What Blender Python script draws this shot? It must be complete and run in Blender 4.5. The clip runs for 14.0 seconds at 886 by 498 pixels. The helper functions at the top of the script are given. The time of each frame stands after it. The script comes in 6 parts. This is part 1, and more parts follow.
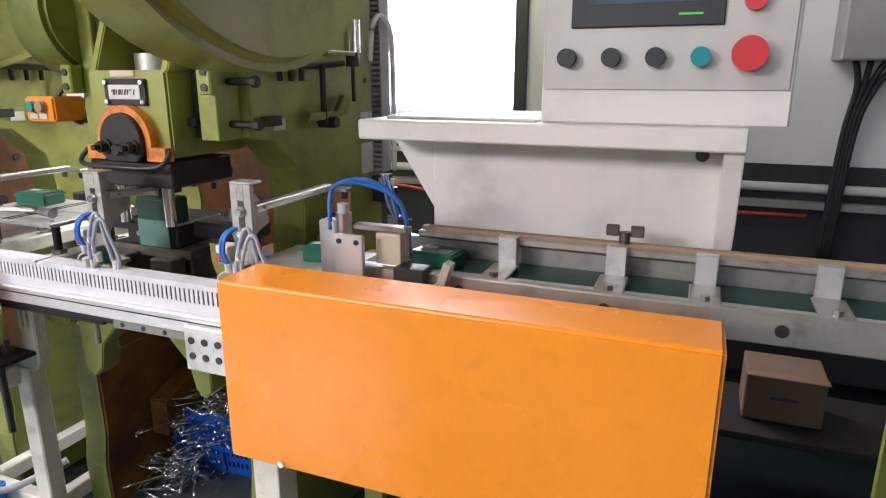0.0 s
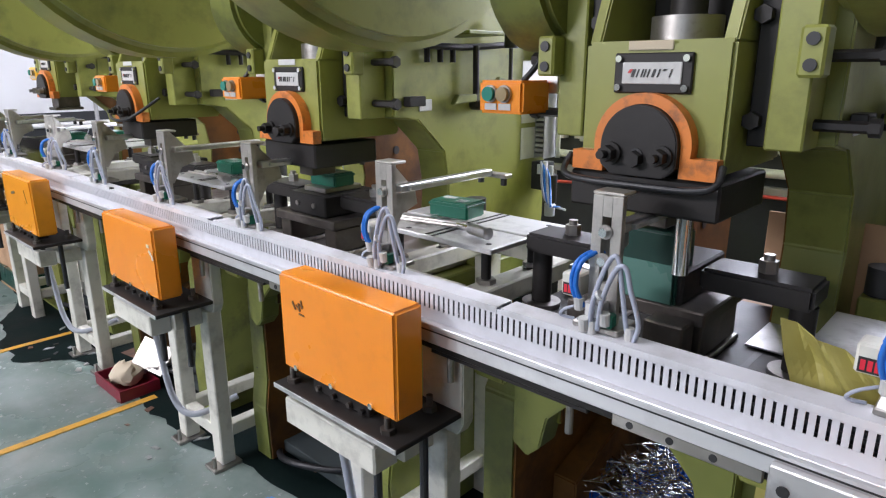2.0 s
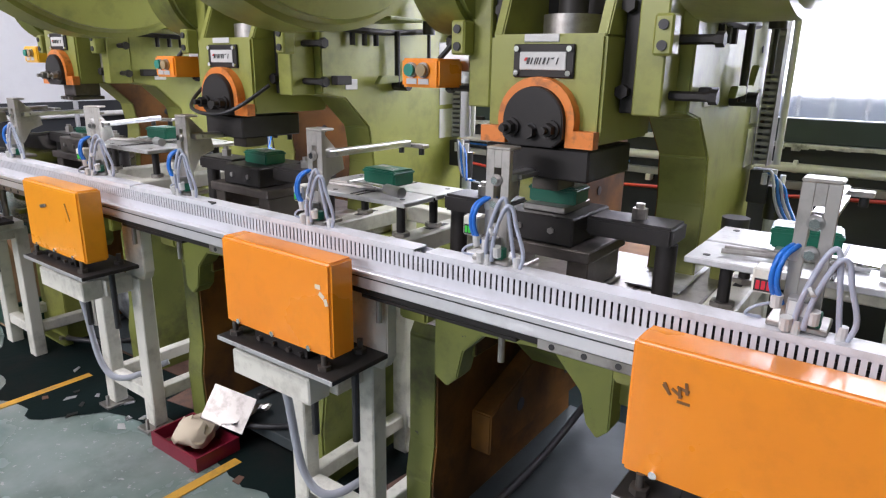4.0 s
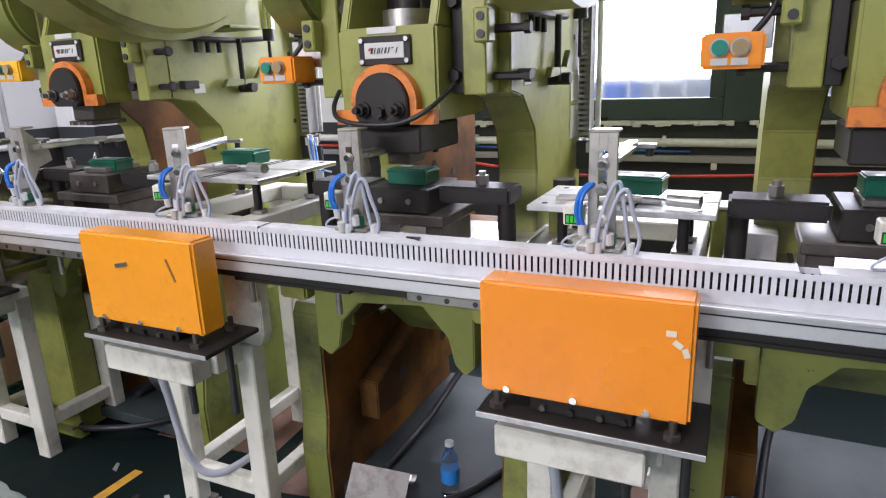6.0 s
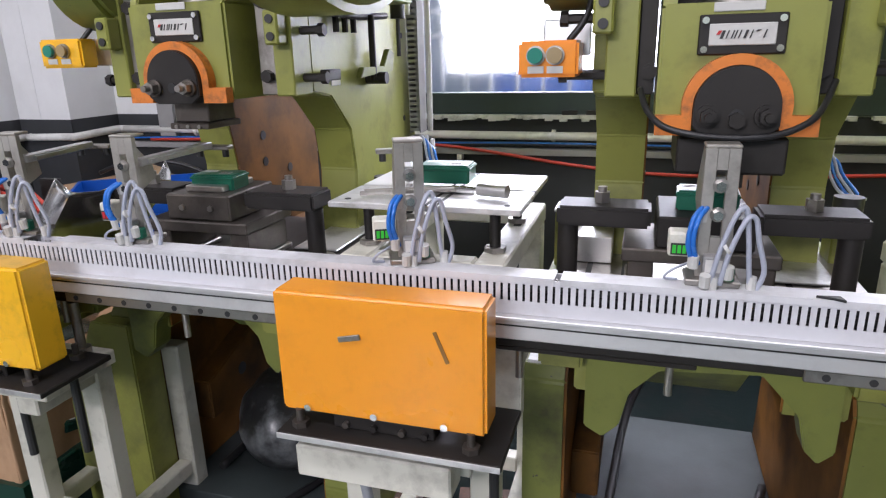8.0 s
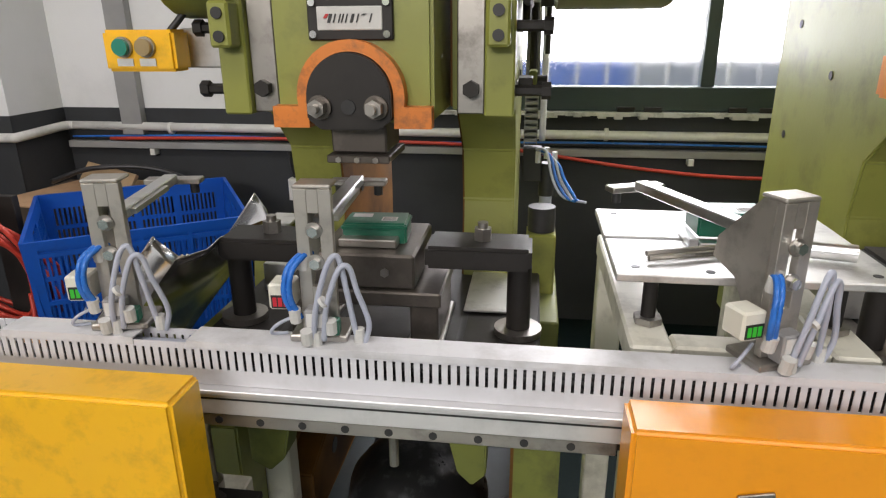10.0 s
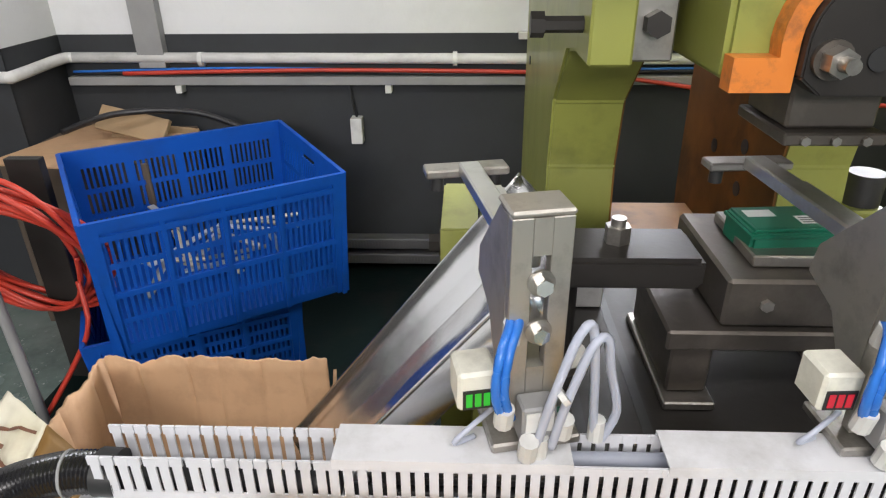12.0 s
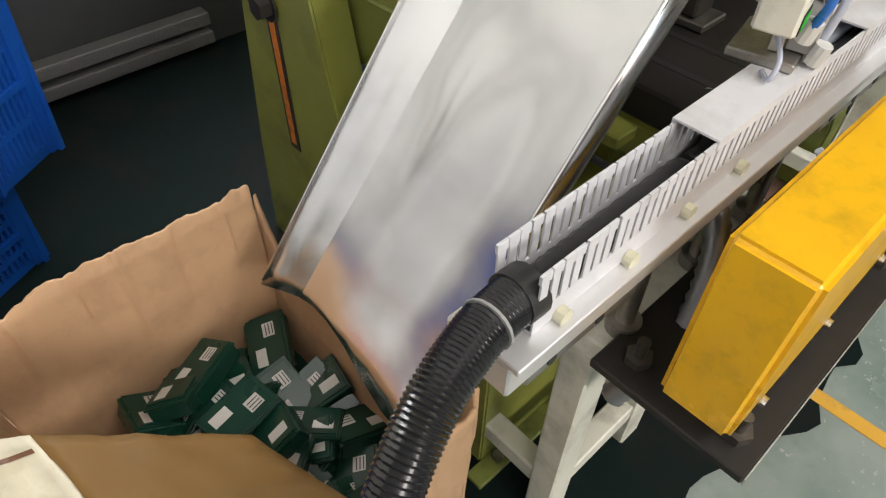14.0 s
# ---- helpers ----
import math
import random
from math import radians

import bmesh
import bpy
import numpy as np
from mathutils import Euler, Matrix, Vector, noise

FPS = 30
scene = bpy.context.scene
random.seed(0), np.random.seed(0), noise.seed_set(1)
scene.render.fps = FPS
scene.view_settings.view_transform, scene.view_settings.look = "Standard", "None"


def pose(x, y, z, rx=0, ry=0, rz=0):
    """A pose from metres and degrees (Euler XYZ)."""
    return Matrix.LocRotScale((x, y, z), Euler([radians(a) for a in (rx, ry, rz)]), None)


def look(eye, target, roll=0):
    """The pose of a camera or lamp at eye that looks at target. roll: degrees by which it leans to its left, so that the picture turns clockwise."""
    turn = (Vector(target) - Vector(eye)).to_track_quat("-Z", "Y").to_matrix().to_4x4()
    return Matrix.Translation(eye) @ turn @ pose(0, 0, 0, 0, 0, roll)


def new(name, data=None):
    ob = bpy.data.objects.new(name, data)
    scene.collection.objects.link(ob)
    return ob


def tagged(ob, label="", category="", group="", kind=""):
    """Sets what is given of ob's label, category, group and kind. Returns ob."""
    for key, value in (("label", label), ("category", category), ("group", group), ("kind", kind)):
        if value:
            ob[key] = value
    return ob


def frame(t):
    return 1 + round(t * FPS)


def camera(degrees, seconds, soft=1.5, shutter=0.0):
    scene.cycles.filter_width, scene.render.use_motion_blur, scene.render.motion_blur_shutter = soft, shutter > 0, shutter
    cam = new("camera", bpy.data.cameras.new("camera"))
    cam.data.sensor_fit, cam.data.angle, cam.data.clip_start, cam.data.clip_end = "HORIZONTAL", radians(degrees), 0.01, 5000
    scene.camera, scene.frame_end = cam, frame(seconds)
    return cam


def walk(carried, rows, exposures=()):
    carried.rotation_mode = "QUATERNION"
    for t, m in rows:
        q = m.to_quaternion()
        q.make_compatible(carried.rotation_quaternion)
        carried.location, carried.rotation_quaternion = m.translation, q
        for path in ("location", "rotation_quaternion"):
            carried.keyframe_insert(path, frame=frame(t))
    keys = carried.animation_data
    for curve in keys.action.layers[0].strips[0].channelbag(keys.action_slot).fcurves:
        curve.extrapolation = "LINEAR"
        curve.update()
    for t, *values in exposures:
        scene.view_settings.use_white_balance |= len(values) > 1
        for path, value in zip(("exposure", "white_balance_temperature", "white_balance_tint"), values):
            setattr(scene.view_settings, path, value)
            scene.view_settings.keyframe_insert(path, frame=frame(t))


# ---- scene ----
cam = camera(69.2, 14.0, soft=1.2)
PATH = [
    (0, (4.167, -1.008, 1.31), (3.449, 0.786, 0.793), -0.0),
    (0.3, (4.031, -0.963, 1.33), (3.084, 0.712, 0.782), -0.4),
    (0.5, (3.926, -0.913, 1.293), (2.834, 0.671, 0.747), 0.0),
    (1, (3.71, -0.905, 1.291), (2.63, 0.701, 0.784), 0.2),
    (1.5, (3.534, -0.871, 1.292), (2.396, 0.687, 0.766), 0.3),
    (2, (3.361, -0.829, 1.284), (2.049, 0.581, 0.743), -0.2),
    (2.5, (3.151, -0.863, 1.257), (1.934, 0.641, 0.749), 1.2),
    (3, (2.93, -0.96, 1.259), (1.849, 0.622, 0.686), 2.7),
    (3.5, (2.711, -0.982, 1.247), (1.592, 0.571, 0.669), 0.6),
    (3.7, (2.625, -0.98, 1.251), (1.488, 0.565, 0.687), 0.8),
    (5.8, (1.702, -1.085, 1.199), (0.81, 0.632, 0.694), -1.5),
    (6, (1.613, -1.12, 1.213), (0.79, 0.624, 0.682), -2.1),
    (6.1, (1.574, -1.115, 1.212), (0.749, 0.621, 0.659), -1.6),
    (6.5, (1.396, -1.103, 1.209), (0.574, 0.649, 0.705), -0.9),
    (7, (1.196, -1.057, 1.219), (0.413, 0.711, 0.709), -0.4),
    (7.5, (0.952, -1.026, 1.237), (0.381, 0.814, 0.7), -2.5),
    (8, (0.742, -1.001, 1.245), (0.172, 0.825, 0.662), -1.4),
    (8.2, (0.677, -0.959, 1.242), (0.01, 0.839, 0.675), -2.7),
    (10.3, (-0.079, -0.705, 1.302), (-0.123, 1.176, 0.623), 0.5),
    (10.5, (-0.163, -0.667, 1.302), (-0.05, 1.201, 0.597), -0.3),
    (11, (-0.368, -0.625, 1.301), (-0.255, 1.204, 0.498), -1.3),
    (11.3, (-0.46, -0.583, 1.293), (-0.509, 1.229, 0.448), 0.5),
    (11.5, (-0.5, -0.528, 1.286), (-0.633, 1.291, 0.464), -0.7),
    (12, (-0.596, -0.414, 1.294), (-0.674, 1.375, 0.404), -0.6),
    (12.3, (-0.708, -0.363, 1.258), (-0.62, 1.324, 0.187), -0.4),
    (12.5, (-0.787, -0.324, 1.244), (-0.613, 1.257, 0.032), 1.0),
    (13, (-0.884, -0.283, 1.233), (-0.741, 1.198, -0.104), 5.0),
    (13.5, (-0.998, -0.187, 1.216), (-0.367, 1.086, -0.191), 2.6),
    (14, (-1.17, -0.164, 1.203), (-0.22, 0.845, -0.239), 0.8),
]
walk(cam, [(t, look(eye, target, roll)) for t, eye, target, roll in PATH], exposures=[(0, 0.88, 6400, 16), (1.0, 0.5, 6100, 16), (2.0, 0.45, 5950, 15), (3.5, 0.3, 6050, 17), (6.5, 0.1, 6050, 17), (8.0, -0.08, 6050, 17), (10.5, -0.25, 6750, 10), (11.0, -0.1, 6750, 10), (11.5, -0.05, 6650, 10), (12.0, 0.25, 6450, 9), (12.5, 0.3, 6700, 9), (13.0, 0.05, 6800, 8), (13.5, -0.05, 6900, 7), (14.0, 0.2, 6800, 8)])

# ---- world and light ----
world = bpy.data.worlds.new("world")
scene.world = world
world.use_nodes = True
wn = world.node_tree
sky = wn.nodes.new("ShaderNodeTexSky")
sky.sky_type, sky.sun_disc, sky.sun_elevation, sky.sun_rotation = "NISHITA", False, radians(40), radians(20)
wn.links.new(sky.outputs[0], wn.nodes["Background"].inputs[0])
wn.nodes["Background"].inputs[1].default_value = 0.12

PRESS_X = (-0.23, 0.884, 1.89, 2.889)
PRESS_Y = (0.06, 0.0, 0.0, 0.0)
RAM_Z = (1.157, 1.108, 1.104, 1.121)
WALL_Y = 2.05


def area_lamp(name, eye, target, sx, sy, watts, colour):
    d = bpy.data.lights.new(name, "AREA")
    d.shape, d.size, d.size_y, d.energy, d.color = "RECTANGLE", sx, sy, watts, colour
    ob = new(name, d)
    ob.matrix_world = look(eye, target)
    return ob


area_lamp("north_window_light", (0.6, 2.24, 2.1), (0.6, 0.0, 1.35), 1.8, 2.0, 125, (0.98, 0.95, 1.0))
area_lamp("north_window_light", (2.5, 2.24, 2.1), (2.5, 0.0, 1.35), 1.6, 2.0, 88, (0.98, 0.95, 1.0))
# added fill from the unseen south side, stronger and aimed to the west
area_lamp("south_window_light", (-1.1, -6.9, 3.5), (-1.5, 2.0, 1.5), 2.7, 0.95, 275, (1.0, 0.94, 0.9))
area_lamp("south_window_light", (3.0, -6.9, 3.5), (1.9, 2.0, 1.7), 3.4, 0.95, 36, (1.0, 0.94, 0.9))
# added overhead fill; no opening or fitting is modelled in the ceiling
area_lamp("skylight", (-0.1, -1.9, 4.55), (-0.1, -0.6, 0), 5.6, 0.9, 190, (1.0, 0.95, 0.93))


# ---- materials ----
def mat(name, colour, rough=0.5, metal=0.0, alt=None, amount=0.5, scale=6.0, fine=90.0, bump=0.05, dirt=None, dirt_amount=0.0,
        dirt_scale=14.0, rough_var=0.12, coat=0.0, spec=None, chips=None, chip_level=0.72):
    """A painted or raw surface: two tones at two scales, dirt in patches, chips of another colour, fine relief."""
    m = bpy.data.materials.new(name)
    m.use_nodes = True
    nt = m.node_tree
    b = nt.nodes["Principled BSDF"]
    n, k = nt.nodes.new, nt.links.new
    co = n("ShaderNodeTexCoord")
    oi = n("ShaderNodeObjectInfo")
    add = n("ShaderNodeVectorMath")
    add.operation = "MULTIPLY_ADD"
    add.inputs[1].default_value = (7.3, 5.1, 9.7)
    k(oi.outputs["Random"], add.inputs[0])
    k(co.outputs["Object"], add.inputs[2])

    def noise_at(s, detail=5.0, r=0.55):
        t = n("ShaderNodeTexNoise")
        t.inputs["Scale"].default_value, t.inputs["Detail"].default_value, t.inputs["Roughness"].default_value = s, detail, r
        k(add.outputs[0], t.inputs["Vector"])
        return t

    def ramp(src, lo, hi):
        r = n("ShaderNodeMapRange")
        r.inputs["From Min"].default_value, r.inputs["From Max"].default_value = lo, hi
        k(src, r.inputs["Value"])
        return r.outputs[0]

    def mix(fac, a, c2):
        x = n("ShaderNodeMix")
        x.data_type = "RGBA"
        k(fac, x.inputs[0])
        if isinstance(a, tuple):
            x.inputs[6].default_value = (*a, 1)
        else:
            k(a, x.inputs[6])
        x.inputs[7].default_value = (*c2, 1)
        return x.outputs[2]

    alt = alt or tuple(v * 0.82 for v in colour)
    big, small = noise_at(scale), noise_at(fine, 3.0)
    mul = n("ShaderNodeMath")
    mul.operation = "MULTIPLY"
    mul.inputs[1].default_value = amount
    k(ramp(big.outputs[0], 0.35, 0.68), mul.inputs[0])
    col = mix(mul.outputs[0], tuple(colour), alt)
    if dirt:
        d = noise_at(dirt_scale, 8.0, 0.65)
        f = n("ShaderNodeMath")
        f.operation = "MULTIPLY"
        f.inputs[1].default_value = dirt_amount
        k(ramp(d.outputs[0], 0.5, 0.72), f.inputs[0])
        col = mix(f.outputs[0], col, dirt)
    if chips:
        c3 = noise_at(38.0, 4.0, 0.7)
        col = mix(ramp(c3.outputs[0], chip_level, chip_level + 0.02), col, chips)
    k(col, b.inputs["Base Color"])
    b.inputs["Metallic"].default_value = metal
    rr = n("ShaderNodeMapRange")
    rr.inputs["To Min"].default_value, rr.inputs["To Max"].default_value = max(0.03, rough - rough_var), min(1, rough + rough_var)
    k(big.outputs[0], rr.inputs["Value"])
    k(rr.outputs[0], b.inputs["Roughness"])
    if spec is not None:
        b.inputs["Specular IOR Level"].default_value = spec
    if coat:
        b.inputs["Coat Weight"].default_value = coat
        b.inputs["Coat Roughness"].default_value = 0.12
    if bump:
        bp = n("ShaderNodeBump")
        bp.inputs["Strength"].default_value, bp.inputs["Distance"].default_value = bump, 0.004
        k(small.outputs[0], bp.inputs["Height"])
        k(bp.outputs[0], b.inputs["Normal"])
    return m


def glow(name, colour, strength):
    m = bpy.data.materials.new(name)
    m.use_nodes = True
    b = m.node_tree.nodes["Principled BSDF"]
    b.inputs["Base Color"].default_value = (*[v * 0.3 for v in colour], 1)
    b.inputs["Emission Color"].default_value = (*colour, 1)
    b.inputs["Emission Strength"].default_value = strength
    return m


def clear(name, colour, rough=0.02):
    m = bpy.data.materials.new(name)
    m.use_nodes = True
    b = m.node_tree.nodes["Principled BSDF"]
    b.inputs["Base Color"].default_value = (*colour, 1)
    b.inputs["Transmission Weight"].default_value = 1.0
    b.inputs["Roughness"].default_value = rough
    return m


GREEN = mat("press_green_paint", (0.27, 0.285, 0.062), 0.38, alt=(0.21, 0.225, 0.05), dirt=(0.05, 0.05, 0.02), dirt_amount=0.45, scale=4.0, dirt_scale=9.0, chips=(0.05, 0.05, 0.04), chip_level=0.76, coat=0.15)
GREENB = mat("base_green_paint", (0.19, 0.215, 0.045), 0.45, alt=(0.12, 0.14, 0.035), dirt=(0.035, 0.03, 0.02), dirt_amount=0.75, dirt_scale=7.0, chips=(0.06, 0.06, 0.05), chip_level=0.7)
PRIMER = mat("orange_primer", (0.25, 0.11, 0.02), 0.6, spec=0.18, amount=0.95, scale=3.2, alt=(0.05, 0.03, 0.015), dirt=(0.03, 0.02, 0.015), dirt_amount=0.8, dirt_scale=6.0)
RAMOR = mat("ram_orange_paint", (0.72, 0.22, 0.03), 0.42, alt=(0.5, 0.15, 0.03), dirt=(0.06, 0.04, 0.03), dirt_amount=0.7, dirt_scale=30.0)
ORANGE = mat("cover_orange_powder", (0.88, 0.29, 0.012), 0.28, alt=(0.82, 0.26, 0.01), amount=0.6, scale=3.0, bump=0.02, fine=260.0, dirt=(0.18, 0.08, 0.02), dirt_amount=0.1, dirt_scale=22.0, coat=0.3)
# the same orange powder, a brighter exposure's hue shift put into the colour
ORANGE_EXPOSED = mat("orange_powder_exposed", (0.88, 0.345, 0.012), 0.28, alt=(0.82, 0.31, 0.01), amount=0.6, scale=3.0, bump=0.02, fine=260.0, dirt=(0.18, 0.08, 0.02), dirt_amount=0.12, dirt_scale=22.0, coat=0.3)
# orange powder yellowed in its colour for overexposure at the line's end
ORANGE_OVEREXPOSED = mat("orange_powder_overexposed", (0.9, 0.5, 0.015), 0.3, alt=(0.84, 0.45, 0.012), amount=0.6, scale=3.0, bump=0.02, fine=260.0, dirt=(0.15, 0.09, 0.02), dirt_amount=0.3, dirt_scale=26.0, coat=0.3, chips=(0.12, 0.07, 0.03), chip_level=0.77)
CREAM = mat("cream_frame_paint", (0.72, 0.71, 0.62), 0.42, alt=(0.6, 0.59, 0.5), dirt=(0.1, 0.09, 0.07), dirt_amount=0.45, dirt_scale=12.0, chips=(0.09, 0.09, 0.08), chip_level=0.74)
WHITE = mat("cabinet_white_paint", (0.72, 0.7, 0.66), 0.4, alt=(0.66, 0.64, 0.6), dirt=(0.3, 0.28, 0.25), dirt_amount=0.35, dirt_scale=5.0, bump=0.02)
ALU = mat("brushed_aluminium", (0.72, 0.72, 0.72), 0.32, 1.0, alt=(0.55, 0.55, 0.55), fine=200.0, dirt=(0.2, 0.19, 0.18), dirt_amount=0.35, dirt_scale=18.0)
PLATE = mat("milled_plate", (0.74, 0.74, 0.73), 0.4, 0.75, alt=(0.6, 0.6, 0.6), dirt=(0.16, 0.15, 0.14), dirt_amount=0.5, dirt_scale=12.0, fine=160.0)
STEEL = mat("raw_steel", (0.42, 0.4, 0.37), 0.36, 0.9, alt=(0.28, 0.26, 0.24), dirt=(0.07, 0.06, 0.05), dirt_amount=0.6, dirt_scale=16.0)
GRIPM = mat("gripper_steel", (0.5, 0.48, 0.44), 0.42, 0.8, alt=(0.38, 0.36, 0.33), dirt=(0.15, 0.13, 0.11), dirt_amount=0.5, dirt_scale=20.0)
DARK = mat("oiled_dark_steel", (0.022, 0.02, 0.019), 0.48, 0.2, spec=0.35, alt=(0.045, 0.041, 0.037), dirt=(0.02, 0.018, 0.015), dirt_amount=0.7, dirt_scale=12.0)
CAST = mat("die_steel", (0.13, 0.115, 0.1), 0.42, 0.7, alt=(0.08, 0.07, 0.065), dirt=(0.24, 0.21, 0.18), dirt_amount=0.4, dirt_scale=22.0)
BLACK = mat("black_plastic", (0.02, 0.02, 0.021), 0.45, alt=(0.03, 0.03, 0.03), bump=0.02)
CHROME = mat("polished_metal", (0.85, 0.85, 0.84), 0.12, 1.0, amount=0.2, bump=0.0, rough_var=0.06)
SHEET = mat("thin_galvanised_sheet", (0.93, 0.93, 0.93), 0.22, 1.0, alt=(0.84, 0.85, 0.87), fine=7.0, bump=0.22, scale=3.5, rough_var=0.09, dirt=(0.34, 0.35, 0.38), dirt_amount=0.35, dirt_scale=4.0)
PVC = mat("grey_duct_plastic", (0.64, 0.645, 0.68), 0.45, alt=(0.56, 0.565, 0.6), dirt=(0.28, 0.27, 0.26), dirt_amount=0.3, dirt_scale=10.0, bump=0.01)
LIDM = mat("duct_lid_plastic", (0.66, 0.665, 0.69), 0.42, alt=(0.58, 0.585, 0.61), dirt=(0.25, 0.24, 0.22), dirt_amount=0.5, dirt_scale=9.0, bump=0.01)
WALLP = mat("white_wall_plaster", (0.74, 0.75, 0.76), 0.75, alt=(0.66, 0.67, 0.68), scale=1.6, dirt=(0.4, 0.4, 0.4), dirt_amount=0.2, dirt_scale=3.0, bump=0.15)
DADO = mat("dark_grey_dado_paint", (0.042, 0.045, 0.049), 0.62, spec=0.25, alt=(0.03, 0.032, 0.036), scale=1.7, dirt=(0.03, 0.03, 0.03), dirt_amount=0.5, dirt_scale=4.0, bump=0.12, chips=(0.55, 0.54, 0.52), chip_level=0.79)
PEEL = mat("peeling_sill_paint", (0.66, 0.66, 0.64), 0.6, alt=(0.4, 0.4, 0.4), dirt=(0.06, 0.06, 0.06), dirt_amount=0.8, dirt_scale=16.0)
FRAMEG = mat("dark_window_frame", (0.025, 0.045, 0.042), 0.45, alt=(0.018, 0.03, 0.028))
PIPEW = mat("white_pvc_pipe", (0.74, 0.74, 0.72), 0.4, alt=(0.62, 0.62, 0.6), dirt=(0.25, 0.24, 0.22), dirt_amount=0.4, dirt_scale=10.0)
PIPEG = mat("grey_conduit", (0.3, 0.3, 0.3), 0.5, alt=(0.2, 0.2, 0.2))
REDH = mat("red_hose_rubber", (0.5, 0.045, 0.025), 0.42, alt=(0.38, 0.035, 0.02))
BLUEP = mat("blue_crate_plastic", (0.004, 0.075, 0.4), 0.5, spec=0.25, alt=(0.004, 0.06, 0.33), dirt=(0.01, 0.05, 0.2), dirt_amount=0.4, scale=5.0)
BLUET = mat("blue_air_tube", (0.03, 0.17, 0.6), 0.28, bump=0.0)
GREYT = mat("clear_grey_air_tube", (0.42, 0.45, 0.54), 0.3, bump=0.0)
BLKT = mat("black_cable_rubber", (0.018, 0.018, 0.02), 0.42)
KRAFT = mat("corrugated_kraft_board", (0.5, 0.315, 0.18), 0.8, alt=(0.42, 0.255, 0.14), scale=3.0, fine=60.0, dirt=(0.2, 0.11, 0.06), dirt_amount=0.3, bump=0.15)
TAPED = mat("tape_covered_kraft", (0.17, 0.095, 0.028), 0.55, spec=0.2, alt=(0.13, 0.07, 0.02), scale=5.0, fine=30.0, bump=0.2)
PALEB = mat("printed_white_board", (0.6, 0.57, 0.48), 0.5, alt=(0.5, 0.46, 0.24), scale=4.0, bump=0.1, dirt=(0.3, 0.16, 0.08), dirt_amount=0.5, dirt_scale=9.0)
BATT = mat("green_moulded_case", (0.008, 0.13, 0.075), 0.34, alt=(0.006, 0.1, 0.06), bump=0.02)
# shaded copy of the case green, for cases that get little light
BATT_DIM = mat("shade_dimmed_green_case", (0.006, 0.045, 0.03), 0.3, alt=(0.005, 0.032, 0.022), bump=0.02)
PAPER = mat("white_paper_label", (0.6, 0.6, 0.58), 0.6, alt=(0.5, 0.5, 0.48), dirt=(0.3, 0.3, 0.3), dirt_amount=0.3, dirt_scale=30.0, bump=0.02)
INK = mat("dark_print", (0.03, 0.03, 0.03), 0.5, bump=0.0)
REDI = mat("red_print", (0.55, 0.03, 0.03), 0.4, bump=0.0)
GBTN = mat("green_button_plastic", (0.02, 0.22, 0.16), 0.25, bump=0.0)
KBTN = mat("brass_button_plastic", (0.32, 0.24, 0.12), 0.3, bump=0.0)
RBTN = mat("red_button_plastic", (0.6, 0.03, 0.04), 0.3, bump=0.0)
TEALB = mat("teal_button_plastic", (0.0, 0.24, 0.26), 0.3, bump=0.0)
WOOD = mat("rough_pallet_wood", (0.36, 0.25, 0.14), 0.75, alt=(0.26, 0.17, 0.09), fine=120.0, bump=0.2)
RUST = mat("rusty_plate", (0.15, 0.075, 0.045), 0.7, alt=(0.09, 0.05, 0.035), dirt=(0.03, 0.025, 0.02), dirt_amount=0.7)
TEALF = mat("grey_green_pit_plate", (0.055, 0.068, 0.07), 0.46, spec=0.3, alt=(0.035, 0.043, 0.044), dirt=(0.04, 0.04, 0.04), dirt_amount=0.5, dirt_scale=5.0)
MAROON = mat("maroon_tray_plastic", (0.2, 0.012, 0.03), 0.35)
CLOTH = mat("cream_cloth", (0.62, 0.54, 0.4), 0.9, alt=(0.5, 0.42, 0.3))
SCREEN = mat("display_glass", (0.05, 0.06, 0.09), 0.12, bump=0.0)
GREYP = mat("grey_panel_plate", (0.5, 0.48, 0.45), 0.4, 0.3, alt=(0.45, 0.43, 0.4))
BELT = mat("green_belt", (0.012, 0.06, 0.045), 0.55, alt=(0.01, 0.045, 0.035))
LAMPG = glow("green_led_digits", (0.05, 0.8, 0.06), 0.28)
LAMPR = glow("red_led_digits", (0.9, 0.03, 0.06), 0.28)
TARP = mat("blue_tarpaulin", (0.1, 0.25, 0.75), 0.6)
LINEY = mat("yellow_floor_paint", (0.66, 0.36, 0.04), 0.55, dirt=(0.16, 0.13, 0.08), dirt_amount=0.8, dirt_scale=14.0)
GLASS = clear("clear_bottle", (0.95, 0.97, 0.98))


def floor_material():
    m = mat("worn_green_epoxy", (0.27, 0.31, 0.29), 0.26, alt=(0.085, 0.145, 0.125), amount=1.0, scale=2.4, dirt=(0.06, 0.075, 0.07), dirt_amount=0.7, dirt_scale=2.6, fine=40.0, bump=0.12, rough_var=0.2, chips=(0.36, 0.38, 0.37), chip_level=0.64)
    return m


FLOOR = floor_material()
# oil-stained concrete, coloured blacker still for the shade behind the crates
GRIME_SHADE = mat("oily_concrete_with_shade", (0.005, 0.011, 0.0105), 0.65, spec=0.06, alt=(0.011, 0.018, 0.017), scale=2.2, dirt=(0.016, 0.015, 0.014), dirt_amount=0.8, dirt_scale=5.0, fine=50.0, bump=0.2, rough_var=0.2, chips=(0.16, 0.12, 0.06), chip_level=0.74)
# grey of the unseen hall sides, kept low to limit bounced light
HALL = mat("unseen_hall_grey", (0.14, 0.14, 0.14), 0.85)


